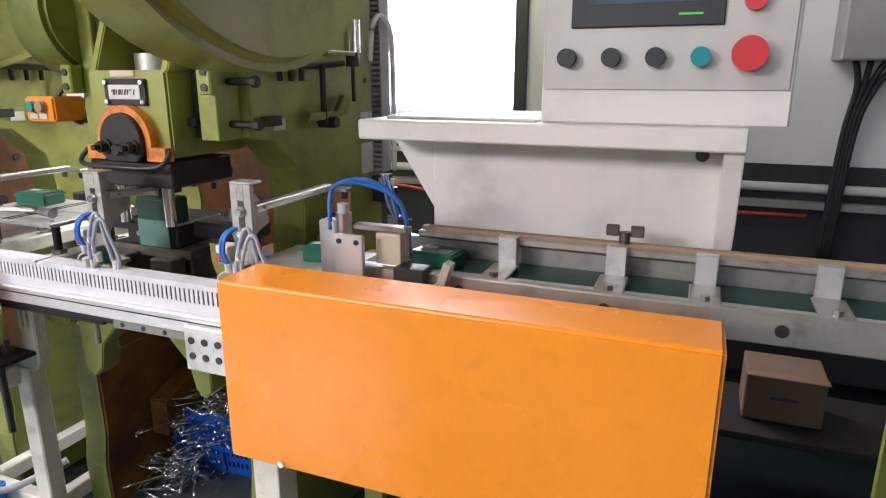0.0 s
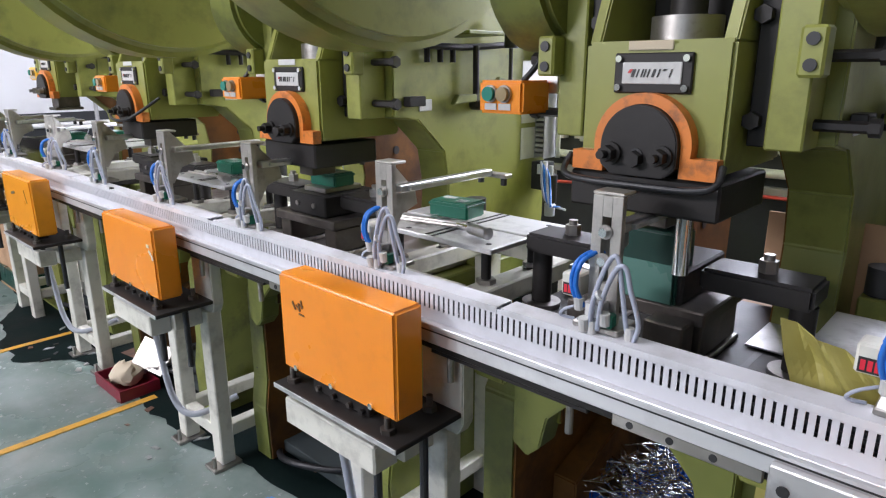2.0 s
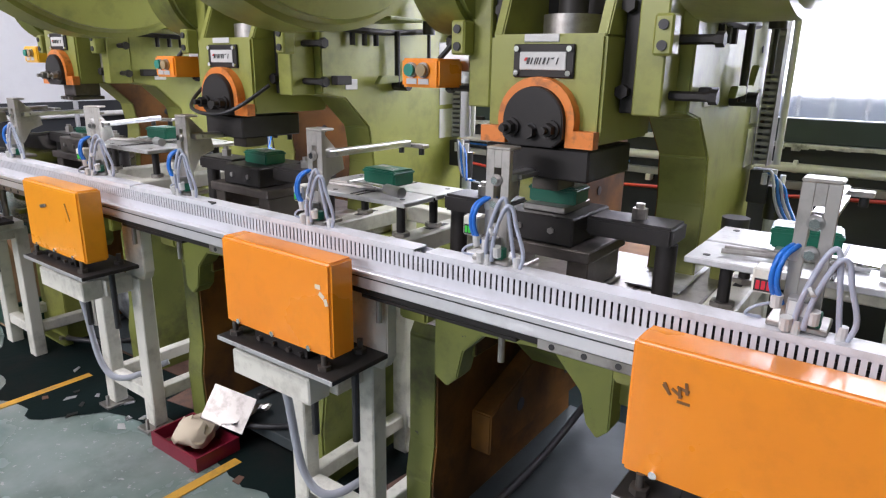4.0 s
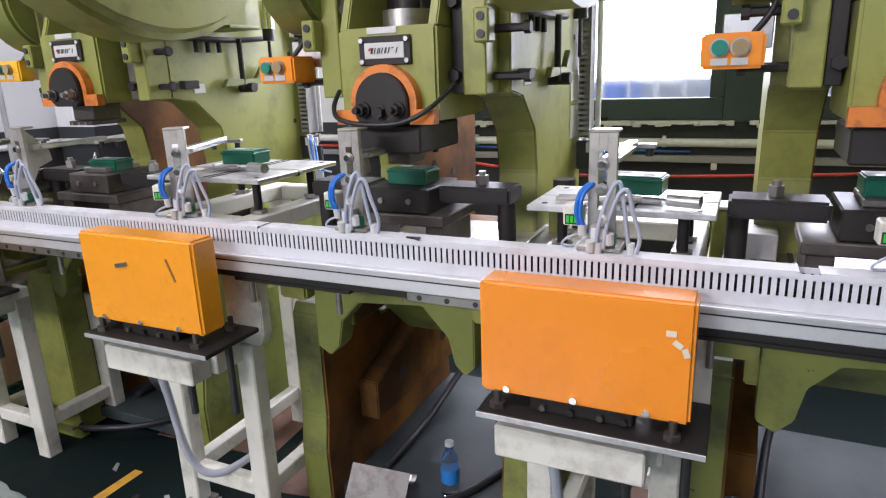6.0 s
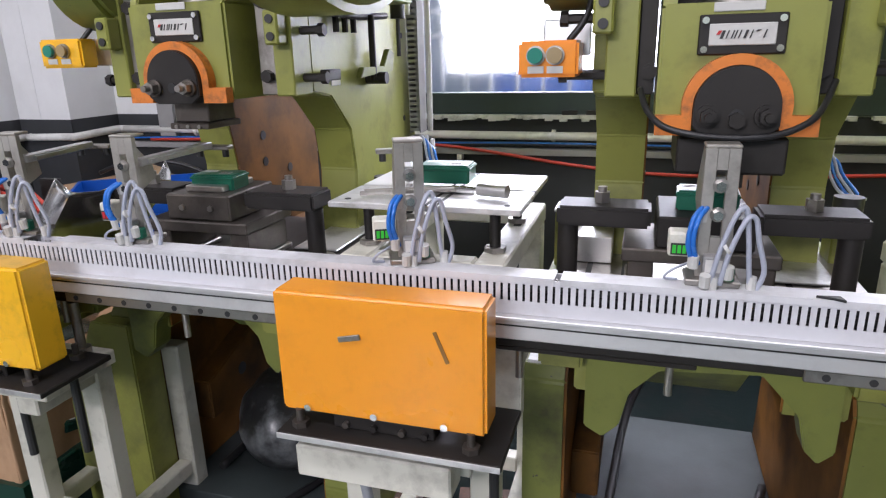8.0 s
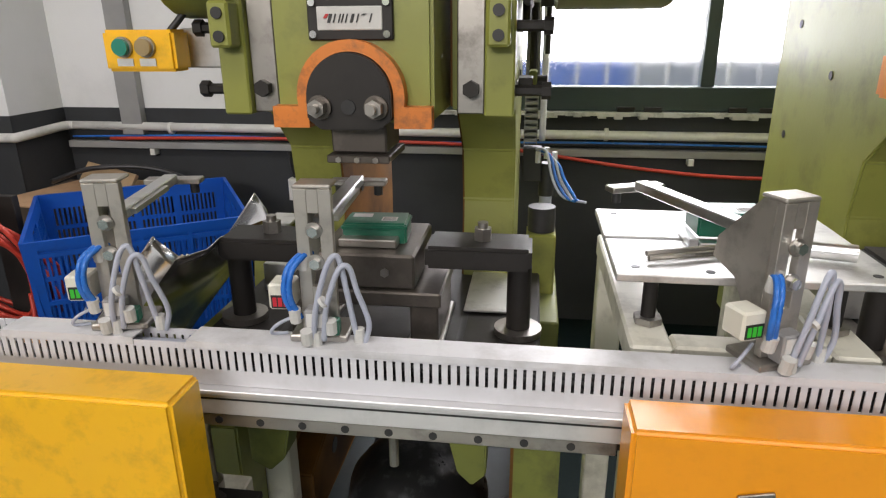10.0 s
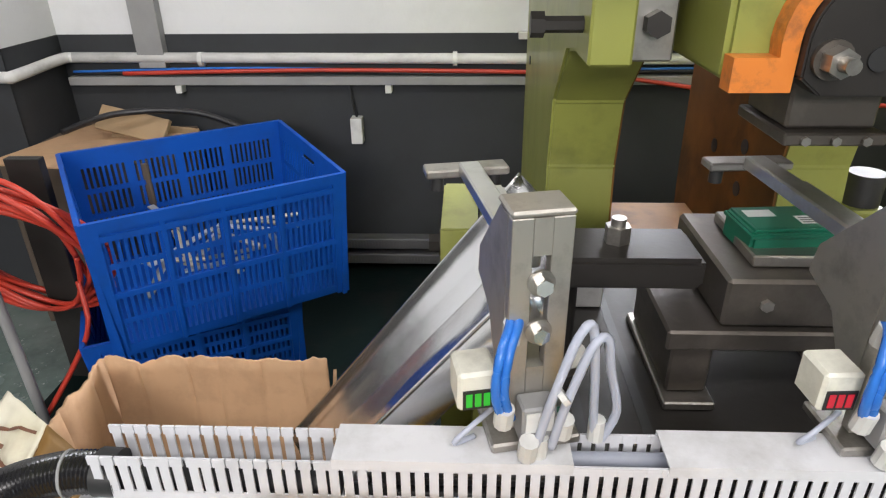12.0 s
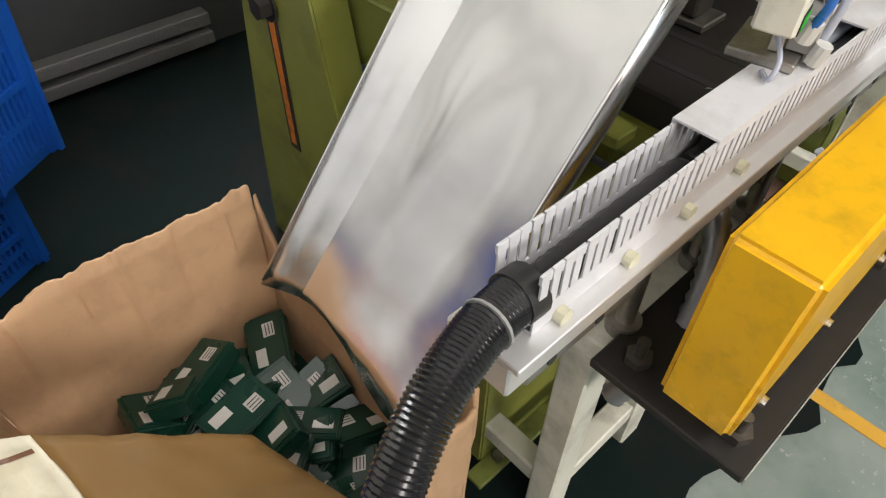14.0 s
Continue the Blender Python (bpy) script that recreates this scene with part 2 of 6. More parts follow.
# ---- shape helpers ----
def bx(bm, a, b, r=0.0, seg=1, m=None):
    """A box from corner a to corner b, its edges rounded by r, laid by m."""
    got = bmesh.ops.create_cube(bm, size=1)["verts"]
    lo, hi = [min(p, q) for p, q in zip(a, b)], [max(p, q) for p, q in zip(a, b)]
    for v in got:
        v.co = Vector([lo[i] + (v.co[i] + 0.5) * (hi[i] - lo[i]) for i in range(3)])
    if r > 0:
        es = list({e for v in got for e in v.link_edges})
        got = bmesh.ops.bevel(bm, geom=es, offset=r, segments=seg, affect="EDGES", clamp_overlap=True)["verts"] + [v for v in got if v.is_valid]
    if m is not None:
        bmesh.ops.transform(bm, matrix=m, verts=list({v for v in got if v.is_valid}))
    return bm


def cy(bm, p, q, r, r2=None, seg=20):
    p, q = Vector(p), Vector(q)
    d = q - p
    m = Matrix.Translation((p + q) / 2) @ d.to_track_quat("Z", "Y").to_matrix().to_4x4()
    bmesh.ops.create_cone(bm, cap_ends=True, segments=seg, radius1=r, radius2=r if r2 is None else r2, depth=d.length, matrix=m)
    return bm


def poly(bm, pts, axis, lo, hi, r=0.0):
    """A prism: pts in the plane across axis (0: y,z; 1: x,z; 2: x,y), from lo to hi along it."""
    def at(p, h):
        return Vector({0: (h, p[0], p[1]), 1: (p[0], h, p[1]), 2: (p[0], p[1], h)}[axis])
    a = [bm.verts.new(at(p, lo)) for p in pts]
    b = [bm.verts.new(at(p, hi)) for p in pts]
    fs = [bm.faces.new(a), bm.faces.new(b[::-1])]
    for i in range(len(pts)):
        j = (i + 1) % len(pts)
        fs.append(bm.faces.new((a[j], a[i], b[i], b[j])))
    bmesh.ops.recalc_face_normals(bm, faces=fs)
    if r > 0:
        bmesh.ops.bevel(bm, geom=list({e for f in fs for e in f.edges}), offset=r, segments=2, affect="EDGES", clamp_overlap=True)
    return bm


def smooth_line(pts, n=8):
    """A smooth run of points through pts (Catmull-Rom)."""
    pts = [Vector(p) for p in pts]
    out = []
    for i in range(len(pts) - 1):
        p0, p1, p2, p3 = pts[max(i - 1, 0)], pts[i], pts[i + 1], pts[min(i + 2, len(pts) - 1)]
        for s in range(n):
            t = s / n
            out.append(0.5 * ((2 * p1) + (p2 - p0) * t + (2 * p0 - 5 * p1 + 4 * p2 - p3) * t * t + (3 * p1 - p0 - 3 * p2 + p3) * t ** 3))
    out.append(pts[-1])
    return out


def tube(bm, pts, r, n=8, seg=8, ribs=0.0):
    """A round tube along a smooth line; ribs: how far every second ring stands proud."""
    line = smooth_line(pts, n)
    rings = []
    up = Vector((0.13, 0.21, 0.97))
    for i, p in enumerate(line):
        d = (line[min(i + 1, len(line) - 1)] - line[max(i - 1, 0)]).normalized()
        u = d.cross(up)
        if u.length < 1e-3:
            u = d.cross(Vector((1, 0, 0)))
        u.normalize()
        w = d.cross(u)
        rr = r + (ribs if i % 2 else 0)
        rings.append([bm.verts.new(p + rr * (math.cos(2 * math.pi * s / seg) * u + math.sin(2 * math.pi * s / seg) * w)) for s in range(seg)])
    for a, b in zip(rings, rings[1:]):
        for s in range(seg):
            bm.faces.new((a[s], a[(s + 1) % seg], b[(s + 1) % seg], b[s])).smooth = True
    bm.faces.new(rings[0][::-1])
    bm.faces.new(rings[-1])
    return bm


def part(name, bm, material, parent=None, label="", smooth=False):
    me = bpy.data.meshes.new(name)
    bmesh.ops.recalc_face_normals(bm, faces=bm.faces)
    if smooth:
        for f in bm.faces:
            f.smooth = True
    bm.to_mesh(me)
    bm.free()
    for one in material if isinstance(material, (list, tuple)) else (material,):
        me.materials.append(one)
    if smooth:
        me.set_sharp_from_angle(angle=radians(35))
    ob = new(name, me)
    if parent is not None:
        ob.parent = parent
    if label:
        tagged(ob, label)
    return ob


def B():
    return bmesh.new()


def box_part(name, a, b, material, parent=None, label="", r=0.002):
    return part(name, bx(B(), a, b, r), material, parent, label)


def cyl_part(name, p, q, r, material, parent=None, label="", seg=20, r2=None):
    return part(name, cy(B(), p, q, r, r2, seg), material, parent, label, smooth=True)


def thing(name, place, label, category, group="", rz=0.0):
    ob = new(name)
    ob.empty_display_size = 0.05
    ob.matrix_world = pose(*place, 0, 0, rz)
    return tagged(ob, label, category, group)


def bolt(parent, p, q, r, material=DARK, name="bolt"):
    return part(name, cy(B(), p, q, r, None, 6), material, parent)


# ---- setting ----
tagged(box_part("floor", (-6.5, -7.0, -0.12), (8.5, WALL_Y + 0.1, 0), FLOOR, r=0), "worn grey-green epoxy workshop floor with dark oil stains", "floor", kind="structure")
# oily strip whose near-black also carries shade under and behind the machines
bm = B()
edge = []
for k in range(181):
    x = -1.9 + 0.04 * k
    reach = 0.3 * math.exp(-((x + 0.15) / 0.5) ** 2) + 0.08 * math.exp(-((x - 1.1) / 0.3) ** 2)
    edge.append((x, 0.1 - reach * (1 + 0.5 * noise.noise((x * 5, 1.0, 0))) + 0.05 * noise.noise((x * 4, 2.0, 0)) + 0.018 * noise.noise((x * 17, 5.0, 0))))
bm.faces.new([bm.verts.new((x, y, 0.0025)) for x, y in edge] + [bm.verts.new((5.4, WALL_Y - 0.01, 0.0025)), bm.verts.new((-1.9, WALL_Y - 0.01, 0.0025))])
tagged(part("oily_strip", bm, GRIME_SHADE), "oily floor strip under the machines, blackened further for shade", "floor", kind="structure")
for x in (0.895, -0.08):
    tagged(box_part("floor_marking", (x - 0.018, -0.75, 0.0), (x + 0.018, 0.1, 0.003), LINEY, r=0), "scuffed yellow painted line across the floor", "floor marking", kind="structure")
# unseen lid over the hall, added to hold back ambient light
tagged(box_part("ceiling", (-6.5, -7.0, 4.6), (8.5, WALL_Y + 0.1, 4.7), HALL, r=0), kind="structure")

WIN = ((-0.37, 1.52), (1.68, 3.37))
WZ = (1.0, 3.2)
bm = B()
bx(bm, (-2.15, WALL_Y, 0), (8.5, WALL_Y + 0.2, WZ[0]))
bx(bm, (-2.15, WALL_Y, WZ[1]), (8.5, WALL_Y + 0.2, 4.6))
for a, b in ((-2.15, WIN[0][0]), (WIN[0][1], WIN[1][0]), (WIN[1][1], 8.5)):
    bx(bm, (a, WALL_Y, WZ[0]), (b, WALL_Y + 0.2, WZ[1]))
wall_n = tagged(part("wall_north", bm, WALLP), "white plastered workshop wall above a dark grey dado", "wall", kind="structure")
box_part("dado", (-2.15, WALL_Y - 0.006, 0), (8.5, WALL_Y - 0.001, 0.955), DADO, wall_n, "dark grey painted dado with scuffs", r=0)
bm = B()
bx(bm, (-2.35, 1.72, 0), (-2.15, WALL_Y + 0.2, 4.6))
bx(bm, (-2.75, 1.72, 0), (-2.352, WALL_Y, 4.6))
bx(bm, (-2.75, -7.0, 0), (-2.5, 1.718, 4.6))
wall_w = tagged(part("wall_west", bm, WALLP), "white plastered side wall with a stepped pier", "wall", kind="structure")
bm = B()
bx(bm, (-2.149, 1.714, 0), (-2.143, WALL_Y - 0.008, 0.955))
bx(bm, (-2.5, 1.712, 0), (-2.143, 1.718, 0.955))
bx(bm, (-2.499, -7.0, 0), (-2.493, 1.711, 0.955))
part("dado", bm, DADO, wall_w, "dark grey painted dado")
# south and east sides are unseen, added to close the hall against light
bm = B()
bx(bm, (-6.5, -7.2, 0), (8.5, -7.0, 1.2))
bx(bm, (-6.5, -7.2, 4.0), (8.5, -7.0, 4.6))
for a, b in ((-6.5, -4.0), (0.6, 1.0), (5.4, 8.5)):
    bx(bm, (a, -7.2, 1.2), (b, -7.0, 4.0))
tagged(part("wall_south", bm, HALL), kind="structure")
tagged(box_part("wall_east", (8.3, -7.0, 0), (8.5, WALL_Y, 4.6), HALL, r=0), kind="structure")

PANE = clear("dusty_pane", (0.93, 0.96, 0.97), 0.18)
FARP = mat("far_pane", (0.66, 0.69, 0.73), 0.2)
for i, (a, b) in enumerate(WIN):
    win = tagged(thing("window_%d" % (i + 1), (0, 0, 0), "", "window"), "dark framed workshop window, bright daylight outside", kind="structure")
    f = B()
    bx(f, (a, WALL_Y - 0.025, WZ[0] - 0.035), (b, WALL_Y + 0.06, WZ[0] + 0.062), 0.003)
    bx(f, (a, WALL_Y - 0.02, WZ[1] - 0.06), (b, WALL_Y + 0.06, WZ[1]), 0.003)
    bx(f, (a, WALL_Y - 0.02, WZ[0] + 0.064), (a + 0.04, WALL_Y + 0.06, WZ[1] - 0.062), 0.003)
    bx(f, (b - 0.06, WALL_Y - 0.02, WZ[0] + 0.064), (b, WALL_Y + 0.06, WZ[1] - 0.062), 0.003)
    part("window_frame", f, FRAMEG, win)
    mid = 0.737 if i == 0 else 2.55
    box_part("mullion", (mid - 0.026, WALL_Y - 0.012, WZ[0] + 0.064), (mid + 0.026, WALL_Y + 0.05, WZ[1] - 0.062), FRAMEG, win)
    for p, q in ((a + 0.042, mid - 0.028), (mid + 0.028, b - 0.062)):
        g = box_part("pane", (p, WALL_Y + 0.02, WZ[0] + 0.064), (q, WALL_Y + 0.025, WZ[1] - 0.062), PANE, win, r=0)
        g.visible_shadow = False
    sill = B()
    n = 60
    for s in range(n):
        x0, x1 = a - 0.05 + (b - a + 0.1) * s / n, a - 0.05 + (b - a + 0.1) * (s + 1) / n
        bx(sill, (x0, WALL_Y - 0.045 - 0.006 * random.random(), 0.948 - 0.016 * random.random() ** 2), (x1, WALL_Y - 0.003, 0.962))
    part("window_sill", sill, PEEL, win, "white sill with flaking paint")
tagged(box_part("window_pier", (WIN[0][1], WALL_Y - 0.022, 0.96), (WIN[1][0], WALL_Y - 0.002, WZ[1]), FRAMEG), "dark green painted post between two windows", "post", kind="structure")

# outside the north windows
back = glow("overcast_distance", (0.95, 0.97, 1.0), 1.05)
tagged(box_part("backdrop", (-9, 9.0, -2), (14, 9.1, 9), back, r=0), kind="structure")
tagged(box_part("ground", (-9, WALL_Y + 0.2, -0.3), (14, 9.0, -0.12), mat("pale_yard_concrete", (0.5, 0.5, 0.48), 0.8), r=0), kind="structure")
facade = thing("building", (0, 0, 0), "pale factory building across the yard, seen through glass", "building")
box_part("wall", (-8, 7.4, -0.12), (13, 7.6, 3.4), mat("pale_facade", (0.75, 0.77, 0.8), 0.8), facade)
for j in range(9):
    for zz in (1.0, 2.2):
        box_part("window", (-5.5 + j * 1.9, 7.37, zz), (-4.4 + j * 1.9, 7.398, zz + 0.85), FARP, facade)
STEELW = mat("whitewashed_bar", (0.36, 0.37, 0.38), 0.5, alt=(0.28, 0.28, 0.28))
for a, b in WIN:
    gr = thing("window_grille", (0, WALL_Y + 0.36, 0), "pale painted steel bar grille outside the window", "grille")
    k = int((b - a + 0.4) / 0.135)
    for i in range(k + 1):
        x = a - 0.2 + 0.135 * i
        box_part("upright_bar", (x - 0.007, -0.007, 0.9), (x + 0.007, 0.007, 3.3), STEELW, gr, r=0)
    for zz in (0.95, 1.32, 1.44, 1.95, 2.07, 2.6, 3.2):
        box_part("cross_bar", (a - 0.22, -0.021, zz), (b + 0.22, -0.0075, zz + 0.022), STEELW, gr, r=0)
tarp = thing("tarpaulin", (0.15, 4.6, -0.12), "blue tarpaulin sheet hung over a stack outside", "tarpaulin")
bm = B()
bmesh.ops.create_grid(bm, x_segments=28, y_segments=12, size=0.5)
for v in bm.verts:
    x, y = v.co.x, v.co.y
    v.co = Vector((x * 1.3, 0.05 * math.sin(x * 26) + 0.03 * noise.noise((x * 5, y * 5, 3)), (y + 0.5) * 1.5))
part("sheet", bm, TARP, tarp, smooth=True)


# ---- wall services ----
def pipe(name, pts, r, material, label, category, n=2, seg=10):
    return tagged(part(name, tube(B(), pts, r, n, seg), material), label, category)


yw = WALL_Y - 0.03
wp = pipe("water_pipe", [(8.0, yw, 0.862), (3.0, yw, 0.862), (0.0, yw, 0.865), (-2.09, yw, 0.876)], 0.02, PIPEW, "white plastic pipe clipped along the wall", "pipe", 1)
pipe("water_pipe", [(-2.09, yw, 0.876), (-2.12, yw - 0.04, 0.876), (-2.12, 1.71, 0.868), (-2.15, 1.69, 0.868), (-2.42, 1.69, 0.862), (-2.47, 1.66, 0.862), (-2.47, -1.0, 0.85)], 0.02, PIPEW, "white plastic pipe bending round the wall corner", "pipe", 4)
for x in (-0.65, 0.35, 1.28, 2.1, -1.6):
    tagged(part("pipe_clip", cy(B(), (x - 0.008, yw, 0.868), (x + 0.008, yw, 0.868), 0.027, None, 12), PIPEW, smooth=True), "white plastic pipe clip on the wall", "clip", "pipe clips")
tagged(box_part("cable_tray", (-2.12, WALL_Y - 0.05, 0.775), (6.0, WALL_Y - 0.008, 0.806), PIPEG), "thin grey cable tray fixed along the wall", "cable tray")
for x in (-1.7, -0.9, -0.1, 0.7, 1.5, 2.3, 3.1, 3.9, 4.7):
    part("tray_bracket", bx(B(), (x - 0.012, WALL_Y - 0.053, 0.745), (x + 0.012, WALL_Y - 0.009, 0.7745), 0.002), PIPEW, bpy.data.objects["cable_tray"])
for j, (dz, mt) in enumerate(((0.815, BLKT), (0.824, BLUET))):
    tagged(part("wall_cable", tube(B(), [(-2.1, WALL_Y - 0.035, dz), (-1.4, WALL_Y - 0.03, dz + 0.012), (-0.6, WALL_Y - 0.035, dz - 0.002), (0.3, WALL_Y - 0.03, dz + 0.008), (1.4, WALL_Y - 0.035, dz)], 0.005, 6, 6), mt), "thin cable lying along the wall tray", "cable")
pipe("air_hose", [(-1.9, WALL_Y - 0.05, 0.82), (-1.2, WALL_Y - 0.045, 0.83), (-0.5, WALL_Y - 0.05, 0.825), (-0.1, WALL_Y - 0.06, 0.81), (0.5, WALL_Y - 0.08, 0.735), (1.0, WALL_Y - 0.1, 0.71), (1.8, WALL_Y - 0.08, 0.735), (2.6, WALL_Y - 0.06, 0.77), (3.2, WALL_Y - 0.08, 0.74), (4.6, WALL_Y - 0.06, 0.75)], 0.008, REDH, "red rubber air hose sagging along the wall", "hose", 8)
bm = B()
bx(bm, (-1.835, WALL_Y - 0.045, 0.84), (-1.735, WALL_Y - 0.04, 3.2))
bx(bm, (-1.835, WALL_Y - 0.04, 0.84), (-1.829, WALL_Y - 0.002, 3.2))
bx(bm, (-1.741, WALL_Y - 0.04, 0.84), (-1.735, WALL_Y - 0.002, 3.2))
tagged(part("wall_channel", bm, PIPEG), "grey steel channel fixed upright on the wall", "channel")
bm = B()
for zz in (0.03, 0.1):
    bx(bm, (-1.7, WALL_Y - 0.07, zz), (-0.3, WALL_Y - 0.008, zz + 0.045), 0.004)
    for s in range(110):
        bx(bm, (-1.69 + s * 0.0125, WALL_Y - 0.073, zz + 0.008), (-1.683 + s * 0.0125, WALL_Y - 0.069, zz + 0.037))
tagged(part("cable_duct", bm, mat("grey_floor_duct", (0.13, 0.13, 0.135), 0.5)), "grey slotted cable ducts along the foot of the wall", "cable duct")
sock = thing("socket_box", (-1.03, WALL_Y, 0.6), "small white socket with a hanging black cable", "socket")
box_part("socket_body", (-0.022, -0.06, -0.05), (0.022, -0.008, 0.05), PIPEW, sock)
part("cord", tube(B(), [(0, -0.03, 0.05), (-0.01, -0.035, 0.1), (-0.02, -0.03, 0.18)], 0.005), BLKT, sock)
for x, r in ((0.42, 8), (0.53, -6), (0.86, 3), (0.98, -12)):
    t = thing("clamp_block", (x, WALL_Y - 0.03, 0.963), "small dark steel block lying on the sill", "block", "blocks on the sill", r)
    box_part("block", (-0.035, -0.012, 0), (0.035, 0.014, 0.02), DARK, t)


# ---- power presses ----
def side_plate(parent, s):
    """One cheek of the C-shaped frame, green outside and primer orange inside."""
    pts = [(0.31, 2.3), (0.31, 1.165), (0.4, 1.15), (0.5, 1.06), (0.52, 0.95), (0.5, 0.76), (0.16, 0.74), (0.16, 0.6), (0.98, 0.6), (1.0, 0.8), (1.02, 2.3)]
    bm = poly(B(), pts, 0, 0.13 * s, 0.24 * s, 0.004)
    inner = [f for f in bm.faces if abs(f.calc_center_median().x - 0.13 * s) < 0.003]
    for f in inner:
        f.material_index = 1
    ob = part("side_plate", bm, (GREEN, PRIMER), parent)
    for yy, zz in ((0.66, 0.86), (0.66, 0.94), (0.66, 1.02), (0.8, 0.9)):
        cyl_part("cheek_hole", (0.1292 * s, yy, zz), (0.1275 * s, yy, zz), 0.014, BLACK, ob, seg=14)
    for yy, zz in ((0.4, 1.45), (0.7, 1.2), (0.9, 1.3), (0.9, 1.05)):
        cyl_part("plug_hole", (0.2402 * s, yy, zz), (0.2418 * s, yy, zz), 0.009, BLACK, ob, seg=12)
    return ob


def foot(parent, s):
    pts = [(0.17, 0.0), (0.165, 0.2), (0.18, 0.3), (0.18, 0.6), (0.2, 0.632), (0.36, 0.632), (0.5, 0.5), (0.95, 0.45), (1.0, 0.0)]
    bm = poly(B(), pts, 0, 0.255 * s, 0.345 * s, 0.006)
    for f in bm.faces:
        if abs(f.calc_center_median().x - 0.255 * s) < 0.004:
            f.material_index = 1
        if f.calc_center_median().z > 0.628:
            f.material_index = 2
    return part("base_foot", bm, (GREENB, PRIMER, PLATE), parent)


def flange_ring(c, r0, r1, z0, y0, y1, half):
    """Half ring over two ears, open below, as one outline."""
    n = 20
    zc = z0 + 0.032
    k = math.asin((zc - c) / r1) if abs(zc - c) < r1 else 0
    outer = [(r1 * math.cos(a), c + r1 * math.sin(a)) for a in np.linspace(k, math.pi - k, n + 1)]
    inner = [(r0 * math.cos(a), c + r0 * math.sin(a)) for a in np.linspace(math.pi, 0, n + 1)]
    pts = [(half, z0), (half, zc)] + outer + [(-half, zc), (-half, z0), (-r0, z0)] + inner + [(r0, z0)]
    return poly(B(), pts, 1, y0, y1)


def nameplate(parent, w, h, z, y):
    p = part("nameplate", bx(B(), (-w / 2, y - 0.006, z - h / 2), (w / 2, y, z + h / 2), 0.002), DARK, parent, "dark nameplate with a pale lettered panel")
    box_part("panel", (-w * 0.38, y - 0.009, z - h * 0.27), (w * 0.38, y - 0.0065, z + h * 0.27), PAPER, p)
    for a, b, k, low in ((-0.28, -0.24, REDI, 0.0), (-0.235, -0.2, INK, 0.1), (-0.17, -0.155, INK, 0.1), (-0.11, -0.095, INK, 0.1), (-0.075, -0.06, INK, 0.1), (-0.03, -0.015, INK, 0.1), (0.03, 0.06, INK, 0.1), (0.1, 0.115, INK, 0.1), (0.16, 0.2, INK, -0.06), (0.25, 0.265, INK, 0.1)):
        part("logo_bar", poly(B(), [(a * w - 0.003, z - h * low), (a * w + 0.001, z + h * 0.1), (b * w + 0.001, z + h * 0.1), (b * w - 0.003, z - h * low)], 1, y - 0.0105, y - 0.0093), k, p)
    for sx in (-1, 1):
        for sz in (-1, 1):
            cyl_part("rivet", (sx * w * 0.43, y - 0.012, z + sz * h * 0.36), (sx * w * 0.43, y - 0.005, z + sz * h * 0.36), 0.0055, CHROME, p, seg=10)


